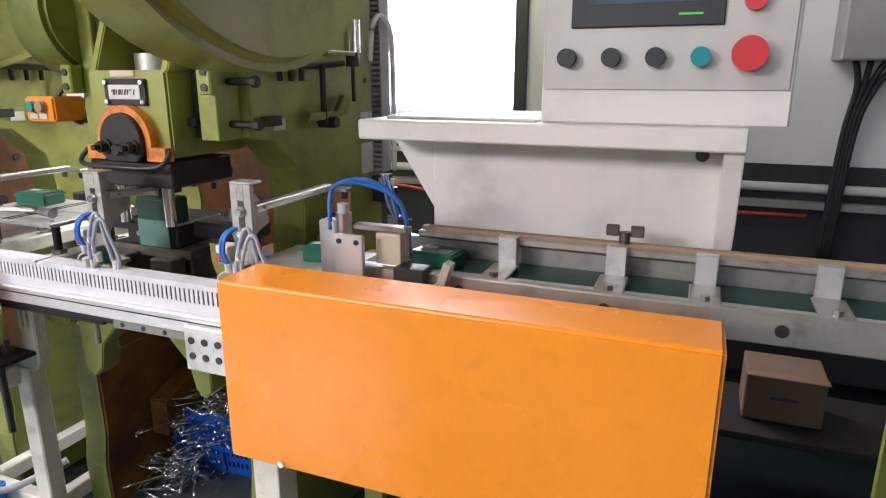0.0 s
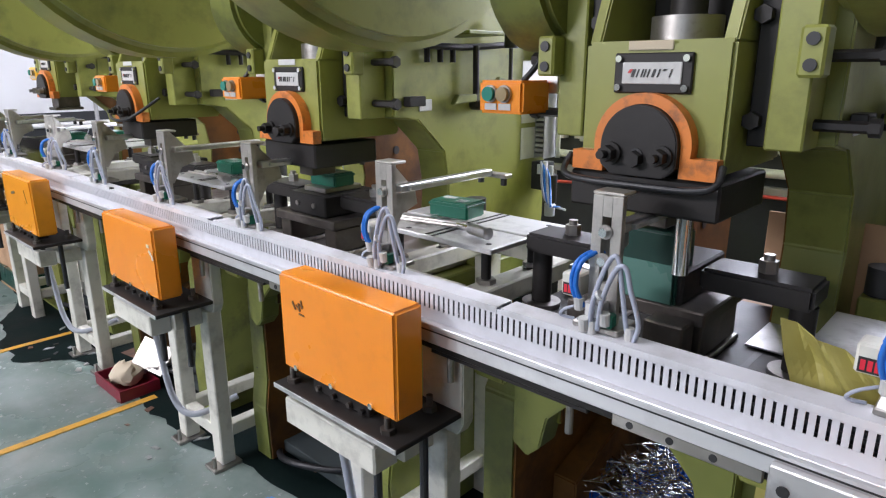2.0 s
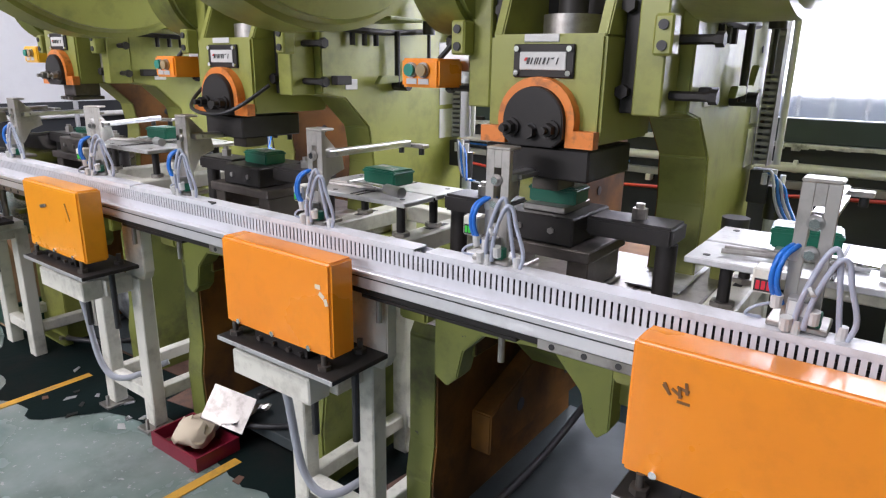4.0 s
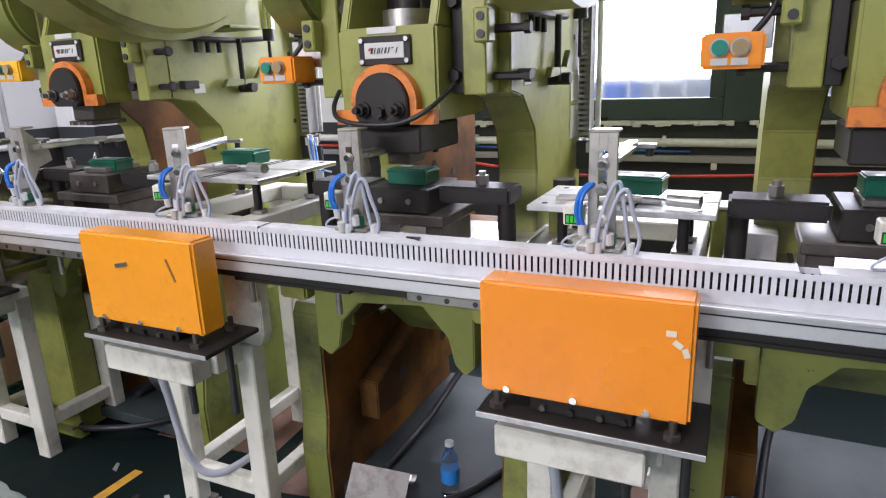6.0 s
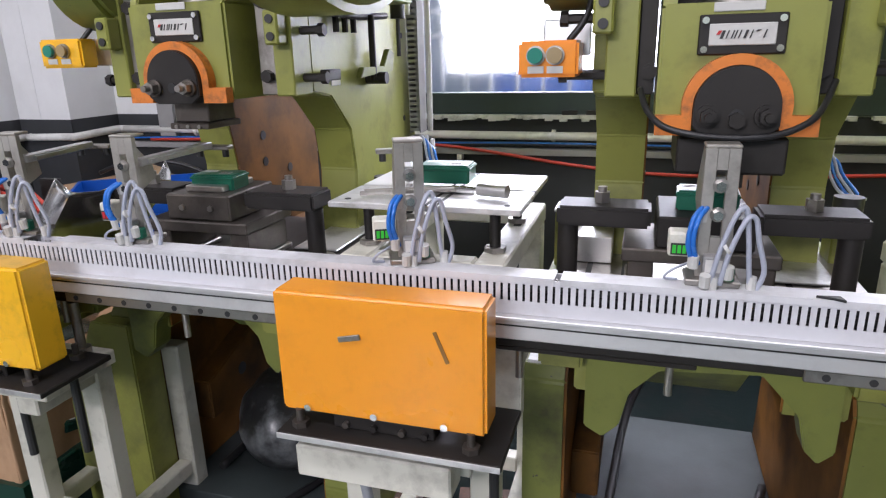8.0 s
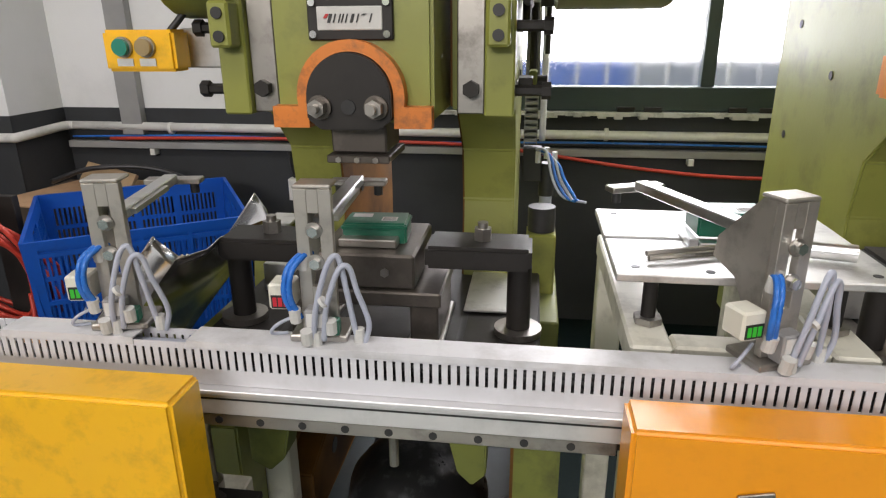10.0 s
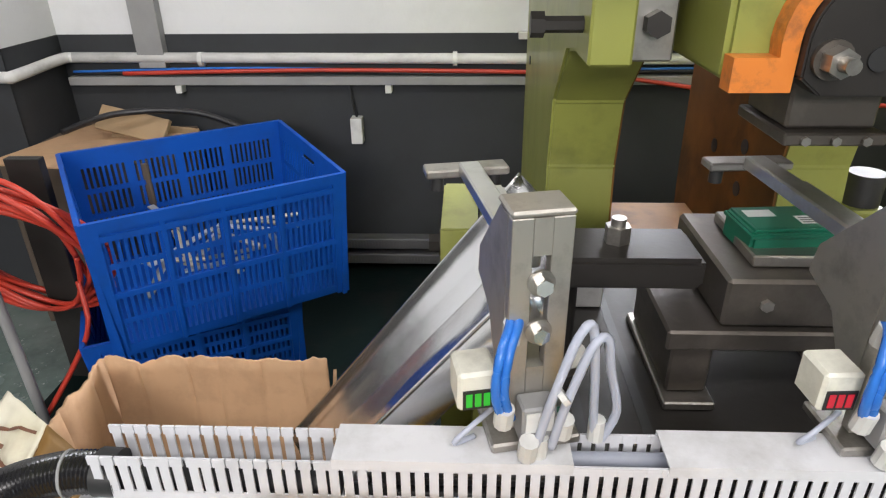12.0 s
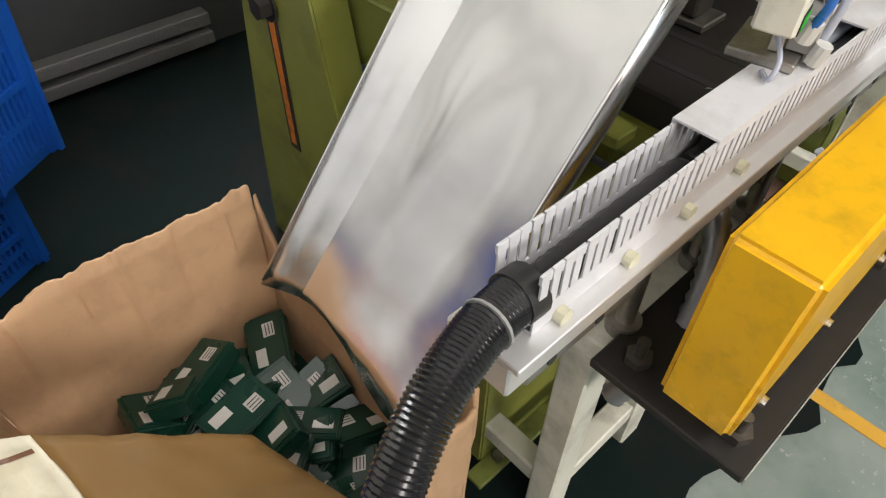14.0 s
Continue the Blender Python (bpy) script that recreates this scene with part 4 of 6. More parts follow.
# ---- transfer tables between the presses ----
def table(x0, x1, y0, y1, z, i):
    t = thing("transfer_table", ((x0 + x1) / 2, 0, 0), "cream steel stand carrying a slotted bright metal plate", "table", "transfer tables")
    w = (x1 - x0) / 2
    # split plate with a cross of guide grooves
    for a, b in ((y0, y0 + (y1 - y0) * 0.47), (y0 + (y1 - y0) * 0.51, y1)):
        pl = part("top_plate", bx(B(), (-w, a, z - 0.012), (w, b, z), 0.002), PLATE, t, "bright milled plate with dark grooves")
        for gx in (0.01, 0.03):
            box_part("groove", (gx - 0.003, a + 0.003, z - 0.0005), (gx + 0.003, b - 0.003, z + 0.0012), DARK, pl, r=0)
    ym = y0 + (y1 - y0) * 0.49
    box_part("guide_strip", (-w + 0.003, ym - 0.006, z - 0.016), (w - 0.003, ym + 0.006, z - 0.006), DARK, t)
    nest = box_part("nest_rail", (-0.055, ym - 0.055, z + 0.0013), (0.075, ym - 0.035, z + 0.012), ALU, t)
    box_part("nest_stop", (-0.07, ym - 0.05, z + 0.0013), (-0.056, ym + 0.04, z + 0.016), ALU, t)
    sc = cyl_part("stop_cylinder", (0.09, ym - 0.075, z + 0.016), (0.15, ym - 0.09, z + 0.016), 0.013, ALU, t, seg=16)
    cyl_part("piston_rod", (0.04, ym - 0.064, z + 0.016), (0.0895, ym - 0.075, z + 0.016), 0.004, CHROME, sc, seg=10)
    for k in range(2):
        part("slide_rod", cy(B(), (-w + 0.05, y0 + 0.045 + 0.022 * k, z + 0.008), (0.04, ym - 0.06 + 0.022 * k, z + 0.01), 0.0045, None, 8), STEEL, t, smooth=True)
    for bxx, byy in ((-w + 0.03, y0 + 0.03), (-w + 0.03, y1 - 0.03), (w - 0.03, y0 + 0.03), (w - 0.03, y1 - 0.03), (-0.06, y0 + 0.02)):
        cyl_part("plate_hole", (bxx, byy, z - 0.0003), (bxx, byy, z + 0.0009), 0.0065, BLACK, t, seg=12)
    for sx in (-1, 1):
        for yy in (y0 + 0.06, y1 - 0.05):
            cyl_part("levelling_post", (sx * (w - 0.06), yy, z - 0.1), (sx * (w - 0.06), yy, z - 0.0125), 0.011, DARK, t, seg=12)
            bolt(t, (sx * (w - 0.06), yy, z - 0.098), (sx * (w - 0.06), yy, z - 0.088), 0.022, STEEL, "nut")
    for sx in (-1, 1):
        xx = sx * (w - 0.055)
        box_part("top_beam", (xx - 0.03, y0 - 0.02, z - 0.145), (xx + 0.03, y1 + 0.16, z - 0.1), CREAM, t, r=0.004)
        box_part("beam_slot", (xx - 0.008, y1 - 0.08, z - 0.1005), (xx + 0.008, y1 + 0.0, z - 0.0992), BLACK, t, r=0)
        box_part("rear_leg", (xx - 0.028, y1 + 0.1, 0.0), (xx + 0.028, y1 + 0.155, z - 0.146), CREAM, t, r=0.004)
        box_part("front_leg", (xx - 0.028, 0.035, 0.012), (xx + 0.028, 0.085, 0.56), CREAM, t, r=0.004)
        fp = box_part("foot_plate", (xx - 0.03, 0.0, 0.0), (xx + 0.04, 0.1, 0.0115), STEEL, t)
        bolt(fp, (xx + 0.02, 0.012, 0.0116), (xx + 0.02, 0.012, 0.05), 0.007, STEEL)
        box_part("side_rail", (xx - 0.02, 0.0855, 0.1), (xx + 0.02, y1 + 0.0995, 0.145), CREAM, t, r=0.003)
    box_part("front_rail", (-w + 0.085, 0.04, 0.1), (w - 0.085, 0.08, 0.145), CREAM, t, r=0.003)
    box_part("rear_rail", (-w + 0.085, y1 + 0.105, 0.1), (w - 0.085, y1 + 0.15, 0.145), CREAM, t, r=0.003)
    box_part("cross_beam", (-w + 0.086, y1 + 0.1, z - 0.145), (w - 0.086, y1 + 0.155, z - 0.1), CREAM, t, r=0.004)
    box_part("cross_beam", (-w + 0.086, y0 - 0.015, z - 0.145), (w - 0.086, y0 + 0.03, z - 0.1), CREAM, t, r=0.004)
    # overhanging shelf for the drive cover
    box_part("shelf_beam", (-w + 0.012, -0.12, 0.51), (w - 0.075, -0.055, 0.575), CREAM, t, r=0.004)
    for sx in (-0.6, 0.55):
        box_part("shelf_arm", (sx * w - 0.028, -0.0545, 0.515), (sx * w + 0.028, 0.0345, 0.57), CREAM, t, r=0.003)
    bm = poly(B(), [(w - 0.1, 0.745), (w - 0.1, 0.6), (w - 0.11, 0.561), (w + 0.0, 0.561), (w + 0.015, 0.59), (w + 0.015, 0.745)], 1, 0.04, 0.075, 0.003)
    part("rail_bracket", bm, CREAM, t)
    part("rail_bracket", bx(B(), (-w + 0.02, 0.04, 0.561), (-w + 0.09, 0.075, 0.745), 0.003), CREAM, t)
    part("air_tube", tube(B(), [(-w + 0.1, -0.05, 0.56), (-w + 0.11, -0.035, 0.42), (-w + 0.14, -0.02, 0.22), (-w + 0.2, 0.02, 0.16), (w - 0.1, 0.15, 0.2)], 0.011), mat("grey_corrugated_tube", (0.4, 0.42, 0.46), 0.5), t)
    return t


TABLES = ((0.165, 0.545, 0.1, 0.44, 0.975), (1.22, 1.58, 0.12, 0.36, 0.945), (2.2, 2.59, 0.14, 0.42, 0.935))
for i, tb in enumerate(TABLES):
    table(*tb, i)
    battery(((tb[0] + tb[1]) / 2 + (0.0, 0.02, -0.03)[i], (tb[2] + tb[3]) / 2 + 0.01, tb[4] + 0.0125), (3, -4, 6)[i])


# ---- orange drive covers ----
def cover(x0, x1, zb, zt, yf, yb, mt, plate=True, peg=False, smudge=0):
    lab = "glossy exposure-yellowed orange sheet-metal drive cover" if mt is ORANGE_OVEREXPOSED else "glossy orange sheet-metal drive cover"
    o = thing("drive_cover", ((x0 + x1) / 2, yf, zb), lab + " on a black plate", "machine cover", "drive covers")
    w, h, d = (x1 - x0) / 2, zt - zb, yb - yf
    bm = bx(B(), (-w, 0, 0), (w, d, h), 0.006, 3)
    part("shell", bm, mt, o, smooth=True)
    for f in (-0.72, -0.05, 0.62):
        cyl_part("screw", (f * w, -0.006, 0.012), (f * w, -0.0005, 0.012), 0.0065, CHROME, o, seg=12)
    if plate:
        pl = box_part("base_plate", (-w + 0.0, -0.03, -0.04), (w + 0.03, d + 0.075, -0.028), DARK, o, "black steel base plate", 0.002)
        for x in (-w * 0.82, w * 0.86):
            for y in (0.0, d + 0.04):
                cyl_part("stud", (x, y, -0.0275), (x, y, 0.006), 0.007, CAST, pl, seg=12)
                bolt(pl, (x, y, -0.0278), (x, y, -0.017), 0.0155, CAST, "nut")
        for x in (w * 0.45, w * 0.98):
            cyl_part("threaded_rod", (x, 0.035 if x < w * 0.6 else d, -0.23), (x, 0.035 if x < w * 0.6 else d, -0.0405), 0.009, BLACK, pl, seg=10)
        part("worn_edge", bx(B(), (-w + 0.001, -0.0316, -0.0395), (w + 0.029, -0.0302, -0.0285), 0.0004), PLATE, pl, "bright worn plate edge")
        ac = box_part("air_cylinder", (-w * 0.5, 0.01, -0.0275), (w * 0.5, d - 0.01, -0.002), DARK, o)
        for k, f in enumerate((-0.36, -0.08, 0.2, 0.42)):
            cyl_part("cylinder_port", (f * w, 0.0, -0.017), (f * w, 0.0095, -0.017), 0.006, (CAST, DARK)[k % 2], ac, seg=12)
    if peg:
        p = part("bare_peg", bx(B(), (-0.02, -0.004, -0.005), (0.02, 0.0, 0.005), 0.001, 1, pose(-0.045, -0.0015, h * 0.68, 0, -12, 0)), STEEL, o)
        part("pen_scribble", bx(B(), (-0.003, -0.0012, -0.028), (0.003, 0.0, 0.028), 0, 1, pose(0.112, -0.0006, h * 0.68, 0, -22, 0)), mat("faded_marker", (0.25, 0.12, 0.03), 0.5), o)
    if smudge == 1:
        for k in range(7):
            part("grease_mark", bx(B(), (-0.009, -0.0012, -0.002), (0.009, 0.0, 0.002), 0, 1, pose(-w * 0.7 + 0.03 * random.random(), -0.0004 - 0.0002 * k, h * (0.6 + 0.16 * random.random()), 0, 90 * random.random(), 0)), mat("grease", (0.2, 0.09, 0.03), 0.5), o)
    if smudge == 2:
        for k, (x, z) in enumerate(((w * 0.8, h * 0.74), (w * 0.86, h * 0.66), (w * 0.93, h * 0.6))):
            part("paint_chip", bx(B(), (-0.008, -0.001, -0.005), (0.008, 0.0, 0.005), 0, 1, pose(x, -0.0004 - 0.0003 * k, z, 0, 35 * k, 0)), mat("bare_chip", (0.75, 0.65, 0.5), 0.5), o)
    return o


YF, YB = -0.125, -0.052
cover(-0.785, -0.377, 0.655, 0.872, YF - 0.012, YB - 0.01, ORANGE_OVEREXPOSED)
cover(0.165, 0.534, 0.65, 0.874, YF, YB, ORANGE_EXPOSED, peg=True)
cover(1.203, 1.57, 0.637, 0.853, YF + 0.018, YB + 0.016, ORANGE, smudge=2)
cover(2.21, 2.575, 0.648, 0.868, YF + 0.013, YB + 0.014, ORANGE, smudge=1)
long_cover = cover(3.375, 4.225, 0.6, 0.957, -0.138, -0.011, ORANGE, plate=False)
box_part("cover_post", (-0.4, 0.03, -0.6), (-0.34, 0.09, -0.0005), CREAM, long_cover)
box_part("cover_post", (0.34, 0.03, -0.6), (0.4, 0.09, -0.0005), CREAM, long_cover)
bx0 = thing("end_stand", (-0.585, 0, 0), "cream steel stand under the end drive cover", "stand")
for x in (-0.11, 0.13):
    box_part("leg", (x - 0.028, 0.035, 0), (x + 0.028, 0.085, 0.58), CREAM, bx0, r=0.004)
    box_part("arm", (x - 0.028, -0.12, 0.535), (x + 0.028, 0.0345, 0.58), CREAM, bx0, r=0.004)
    box_part("rear_leg", (x - 0.028, 0.3, 0), (x + 0.028, 0.35, 0.5), CREAM, bx0, r=0.004)
    box_part("side_rail", (x - 0.02, 0.0855, 0.1), (x + 0.02, 0.2995, 0.145), CREAM, bx0, r=0.004)
box_part("shelf", (-0.17, -0.13, 0.5805), (0.2, 0.06, 0.6145), CREAM, bx0, r=0.003)
box_part("front_rail", (-0.08, 0.04, 0.1), (0.1, 0.08, 0.145), CREAM, bx0, r=0.003)
for x in (-0.13, 0.02, 0.15):
    cyl_part("support_rod", (x, 0.02, 0.615), (x, 0.02, 0.74), 0.011, STEEL, bx0, seg=14)
    cyl_part("rod_collar", (x, 0.02, 0.6148), (x, 0.02, 0.632), 0.02, STEEL, bx0, seg=16)
part("corrugated_tube", tube(B(), [(-0.14, 0.0, 0.5), (-0.09, -0.03, 0.6), (-0.02, -0.01, 0.68), (0.05, 0.05, 0.72), (0.12, 0.12, 0.77)], 0.014, 14, 10, 0.003), mat("steel_flexible_conduit", (0.3, 0.3, 0.31), 0.35, 0.7), bx0, "grey flexible conduit")


# ---- transfer rail and slotted wiring duct ----
X0, X1 = -0.93, 3.36
ALUP = mat("pale_extruded_aluminium", (0.8, 0.8, 0.8), 0.42, 0.7, alt=(0.7, 0.7, 0.7), dirt=(0.3, 0.29, 0.28), dirt_amount=0.35, dirt_scale=8.0)
rail = thing("transfer_rail", (0, 0, 0), "long aluminium transfer rail on steel guides", "transfer rail")
box_part("beam", (X0 - 0.03, -0.012, 0.7755), (X1, 0.055, 0.8125), ALUP, rail, r=0.002)
box_part("beam_lip", (X0 - 0.03, -0.02, 0.8128), (X1, 0.05, 0.8195), mat("pale_anodised_strip", (0.78, 0.78, 0.79), 0.35, 0.6), rail, r=0.001)
box_part("groove", (X0 - 0.02, -0.0125, 0.8005), (X1 - 0.01, -0.0122, 0.8035), BLACK, rail, r=0)
gr = box_part("guide_bar", (X0, 0.0, 0.757), (X1, 0.03, 0.775), DARK, rail, "dark steel guide bar", 0.002)
for a, b in ((X0, -0.78), (-0.42, 0.17), (1.0, 1.19), (2.0, 2.28), (2.95, 3.17)):
    hb = box_part("holed_strip", (a, -0.008, 0.7535), (b, -0.0002, 0.7752), STEEL, rail, "steel strip with bolt holes", 0.002)
    x = a + 0.03
    while x < b - 0.01:
        cyl_part("bolt_hole", (x, -0.0092, 0.7645), (x, -0.0081, 0.7645), 0.006, BLACK, hb, seg=10)
        x += 0.0625
for i, (a, b) in enumerate(((-0.5, -0.1), (0.52, 0.85), (1.55, 1.95), (2.55, 2.9))):
    br = box_part("support_plate", (a, 0.006, 0.7455), (b, 0.1, 0.7555), DARK, rail)
    for x in (a + 0.04, b - 0.04):
        cyl_part("clamp_screw", (x, 0.02, 0.69), (x, 0.02, 0.745), 0.007, STEEL, rail, seg=10)
part("end_bracket", bx(B(), (3.18, -0.03, 0.70), (3.36, -0.0135, 0.80), 0.002), PLATE, rail, "drilled bright end bracket")
for x in (3.2, 3.235, 3.27, 3.305):
    for zz in (0.735, 0.77):
        cyl_part("bracket_hole", (x, -0.0325, zz), (x, -0.0305, zz), 0.008, BLACK, rail, seg=12)

duct = thing("wiring_duct", (0, 0, 0), "pale grey slotted wiring duct, lid missing in places", "wiring duct")
PITCH, DY0, DY1, DZ0, DZT = 0.0125, -0.004, 0.037, 0.82, 0.886
a0, a1, zt = DY0 - 0.0005, DY1 + 0.0005, DZ0 + 0.024
bm = poly(B(), [(a0, DZ0), (a0, zt), (a0 + 0.0018, zt), (a0 + 0.0018, DZ0 + 0.002), (a1 - 0.0018, DZ0 + 0.002), (a1 - 0.0018, zt), (a1, zt), (a1, DZ0)], 0, X0, X1)
part("tray", bm, PVC, duct)
vs, fs = [], []


def finger(x, ya, yb, z0, z1, half):
    k = len(vs)
    vs.extend([(x - half, ya, z0), (x + half, ya, z0), (x + half, yb, z0), (x - half, yb, z0), (x - half, ya, z1), (x + half, ya, z1), (x + half, yb, z1), (x - half, yb, z1)])
    fs.extend([(k, k + 3, k + 2, k + 1), (k + 4, k + 5, k + 6, k + 7), (k, k + 1, k + 5, k + 4), (k + 1, k + 2, k + 6, k + 5), (k + 2, k + 3, k + 7, k + 6), (k + 3, k, k + 4, k + 7)])


n = int((X1 - X0) / PITCH)
for k in range(n):
    x = X0 + (k + 0.5) * PITCH
    for ya, yb in ((DY0 - 0.0005, DY0 + 0.0013), (DY1 - 0.0013, DY1 + 0.0005)):
        lean = 0.0012 * random.uniform(-1, 1) if x < -0.7 else 0
        finger(x + lean, ya, yb, DZ0 + 0.0242, DZT - 0.0115, 0.0041)
        finger(x + lean, ya - 0.0004, yb + 0.0004, DZT - 0.0113, DZT - 0.0022, 0.0056 if x < -0.7 else 0.00615)
me = bpy.data.meshes.new("slotted_side")
me.from_pydata(vs, [], fs)
me.materials.append(PVC)
fin = tagged(new("slotted_side", me), "row of slotted duct fingers", kind="stuff")
fin.parent = duct
for a, b in ((-0.712, -0.505), (-0.425, 0.62), (0.63, 1.71), (1.74, 2.72), (2.73, X1)):
    y0, y1, z0, z1 = DY0 - 0.0022, DY1 + 0.0022, DZT - 0.0085, DZT + 0.0022
    lid = poly(B(), [(y0, z0), (y0, z1), (y1, z1), (y1, z0), (y1 - 0.0013, z0), (y1 - 0.0013, DZT), (y0 + 0.0013, DZT), (y0 + 0.0013, z0)], 0, a, b)
    part("lid", lid, LIDM, duct, "smooth pale grey snap-on lid")
for x in (-0.9, -0.815, -0.73, -0.64):
    cyl_part("nylon_stud", (x, DY0 - 0.009, DZ0 + 0.0035), (x, DY0 - 0.001, DZ0 + 0.0035), 0.0075, mat("yellowed_nylon", (0.62, 0.6, 0.45), 0.5), duct, seg=10)
for k, (yy, zz, mt) in enumerate(((0.0095, 0.013, BLKT), (0.0245, 0.013, BLKT), (0.017, 0.03, BLKT), (0.0245, 0.045, GREYT), (0.009, 0.044, BLKT))):
    run = [(-0.7 + 0.015 * k, yy, DZ0 + zz)] + [(-0.3 + 0.61 * j, yy + 0.001 * math.sin(3 * j + k), DZ0 + zz + 0.002 * math.sin(2 * j + k)) for j in range(6)] + [(X1 - 0.02, yy, DZ0 + zz)]
    part("wire_run", tube(B(), run, 0.0095 if k < 3 else 0.0075, 6, 8), mt, duct)
part("hose_tail", tube(B(), [(X0 + 0.01, 0.015, DZ0 + 0.022), (-0.84, 0.016, DZ0 + 0.022), (-0.71, 0.016, DZ0 + 0.022)], 0.014, 14, 10, 0.0012), BLKT, duct)
tagged(part("corrugated_hose", tube(B(), [(-0.915, 0.015, 0.846), (-0.97, 0.01, 0.848), (-1.03, -0.004, 0.832), (-1.085, -0.024, 0.785), (-1.13, -0.05, 0.7), (-1.16, -0.08, 0.55), (-1.18, -0.11, 0.3), (-1.2, -0.15, 0.03)], 0.019, 34, 14, 0.0016), mat("black_conduit_gloss", (0.015, 0.015, 0.017), 0.22, coat=0.4), smooth=True), "black corrugated cable hose running out of the duct", "hose")
hose = bpy.data.objects["corrugated_hose"]
part("hose_ferrule", cy(B(), (-0.935, 0.015, 0.847), (-0.915, 0.015, 0.846), 0.0225, None, 18), BLACK, hose, smooth=True)
part("cable_tie", cy(B(), (-0.9635, 0.0107, 0.848), (-0.961, 0.011, 0.848), 0.0218, None, 18), PIPEG, hose, "grey cable tie", smooth=True)
tie = thing("cable_clip", (1.02, 0, DZT + 0.0024), "torn black cable clip stuck on the duct lid", "clip")
part("clip_body", poly(B(), [(-0.018, 0.0), (0.014, 0.004), (0.018, -0.014), (0.004, -0.006)], 2, 0.0, 0.004), BLACK, tie)


# ---- grippers on the transfer rail ----
def gripper(x, turn=0.0, reach=0.3, led=LAMPG, base=0.8885, y=0.035, arm_dz=0.0):
    g = thing("gripper_arm", (x, y, base), "grey steel slotted gripper post with air tubes", "gripper", "grippers on the rail", turn)
    h = 0.212
    box_part("foot", (-0.04, -0.024, 0.0), (0.04, 0.04, 0.01), STEEL, g)
    f = B()
    bx(f, (-0.025, -0.006, 0.0105), (-0.0075, 0.006, h), 0.0008)
    bx(f, (0.0075, -0.006, 0.0105), (0.025, 0.006, h), 0.0008)
    bx(f, (-0.0074, -0.006, 0.0105), (0.0074, 0.006, 0.075))
    bx(f, (-0.0074, -0.006, h - 0.032), (0.0074, 0.006, h))
    part("slotted_post", f, GRIPM, g)
    part("gusset", poly(B(), [(0.0065, h), (0.03, h), (0.1, h - 0.07), (0.105, h - 0.1), (0.06, h - 0.115), (0.03, 0.05), (0.0065, 0.05)], 0, -0.025, -0.016, 0.001), GRIPM, g)
    box_part("top_cap", (-0.026, -0.007, h + 0.0003), (0.026, 0.034, h + 0.006), GRIPM, g)
    for zz in (h - 0.055, h - 0.1):
        c = cyl_part("washer", (0, -0.0095, zz), (0, -0.0065, zz), 0.0115, STEEL, g, seg=16)
        bolt(c, (0, -0.018, zz), (0, -0.0097, zz), 0.0075, CHROME, "screw")
    a = B()
    z = h - 0.055 + arm_dz
    bx(a, (-0.012, 0.03, z - 0.008), (0.012, 0.03 + reach, z + 0.008), 0.002)
    bx(a, (0.012, 0.05, z - 0.004), (0.02, 0.03 + reach * 0.7, z + 0.004))
    part("reach_arm", a, ALU, g)
    hd = box_part("pad_head", (-0.05, 0.03 + reach, z - 0.012), (0.05, 0.06 + reach, z - 0.002), STEEL, g)
    for sx in (-0.035, 0.035):
        cyl_part("suction_pad", (sx, 0.045 + reach, z - 0.03), (sx, 0.045 + reach, z - 0.0125), 0.008, BLACK, hd, seg=12)
    s = part("pressure_sensor", bx(B(), (-0.068, -0.016, 0.044), (-0.034, 0.022, 0.082), 0.003), CREAM, g, "cream pressure switch with lit digits")
    bz = box_part("bezel", (-0.064, -0.0172, 0.047), (-0.038, -0.0162, 0.066), BLACK, s, r=0)
    for k in range(3):
        box_part("digit", (-0.0615 + 0.0075 * k, -0.0181, 0.05), (-0.0562 + 0.0075 * k, -0.0174, 0.063), led, bz, r=0)
    v = part("solenoid_valve", bx(B(), (-0.016, -0.03, 0.0105), (0.014, -0.0065, 0.05), 0.002), PIPEG, g)
    box_part("valve_label", (-0.013, -0.0312, 0.026), (0.011, -0.0302, 0.046), PAPER, v, r=0)
    for p in ((-0.03, -0.02, 0.03), (-0.012, -0.034, 0.004), (0.02, -0.028, 0.018), (-0.02, 0.0, 0.1)):
        cyl_part("push_fitting", p, (p[0], p[1] - 0.004, p[2] + 0.02), 0.0085, PAPER, g, seg=10)
    for k in range(2):
        o = 0.007 * k
        part("blue_tube", tube(B(), [(-0.03 + o, -0.02, 0.035), (-0.04 + o, -0.03, 0.07), (-0.036 + o, -0.026, 0.105), (-0.024 + o, -0.008, 0.12), (-0.018 + o, 0.012, 0.118)], 0.0042, 6, 8), BLUET, g)
        part("spiral_tube", tube(B(), [(-0.004 + o * 2, -0.032, 0.008), (0.004 + o * 2, -0.038, 0.06), (0.022 + o * 2, -0.036, 0.118 - o), (0.036 + o * 2, -0.032, 0.128 - 2 * o), (0.044 + o * 2, -0.028, 0.08), (0.05 + o * 3, -0.022, 0.03), (0.055 + o, -0.018, -0.004)], 0.004, 7, 8), GREYT, g)
    for k, px in enumerate((0.0, 0.056)):
        cyl_part("tube_elbow", (px, -0.03 + 0.012 * k, -0.002), (px, -0.03 + 0.012 * k, 0.02), 0.0075, PAPER, g, seg=10)
    box_part("valve_coil", (0.0145, -0.028, 0.012), (0.03, -0.01, 0.034), BATT, v)
    part("cable_tie", cy(B(), (0.012, -0.0385, 0.066), (0.016, -0.0385, 0.069), 0.0085, None, 10), PAPER, g)
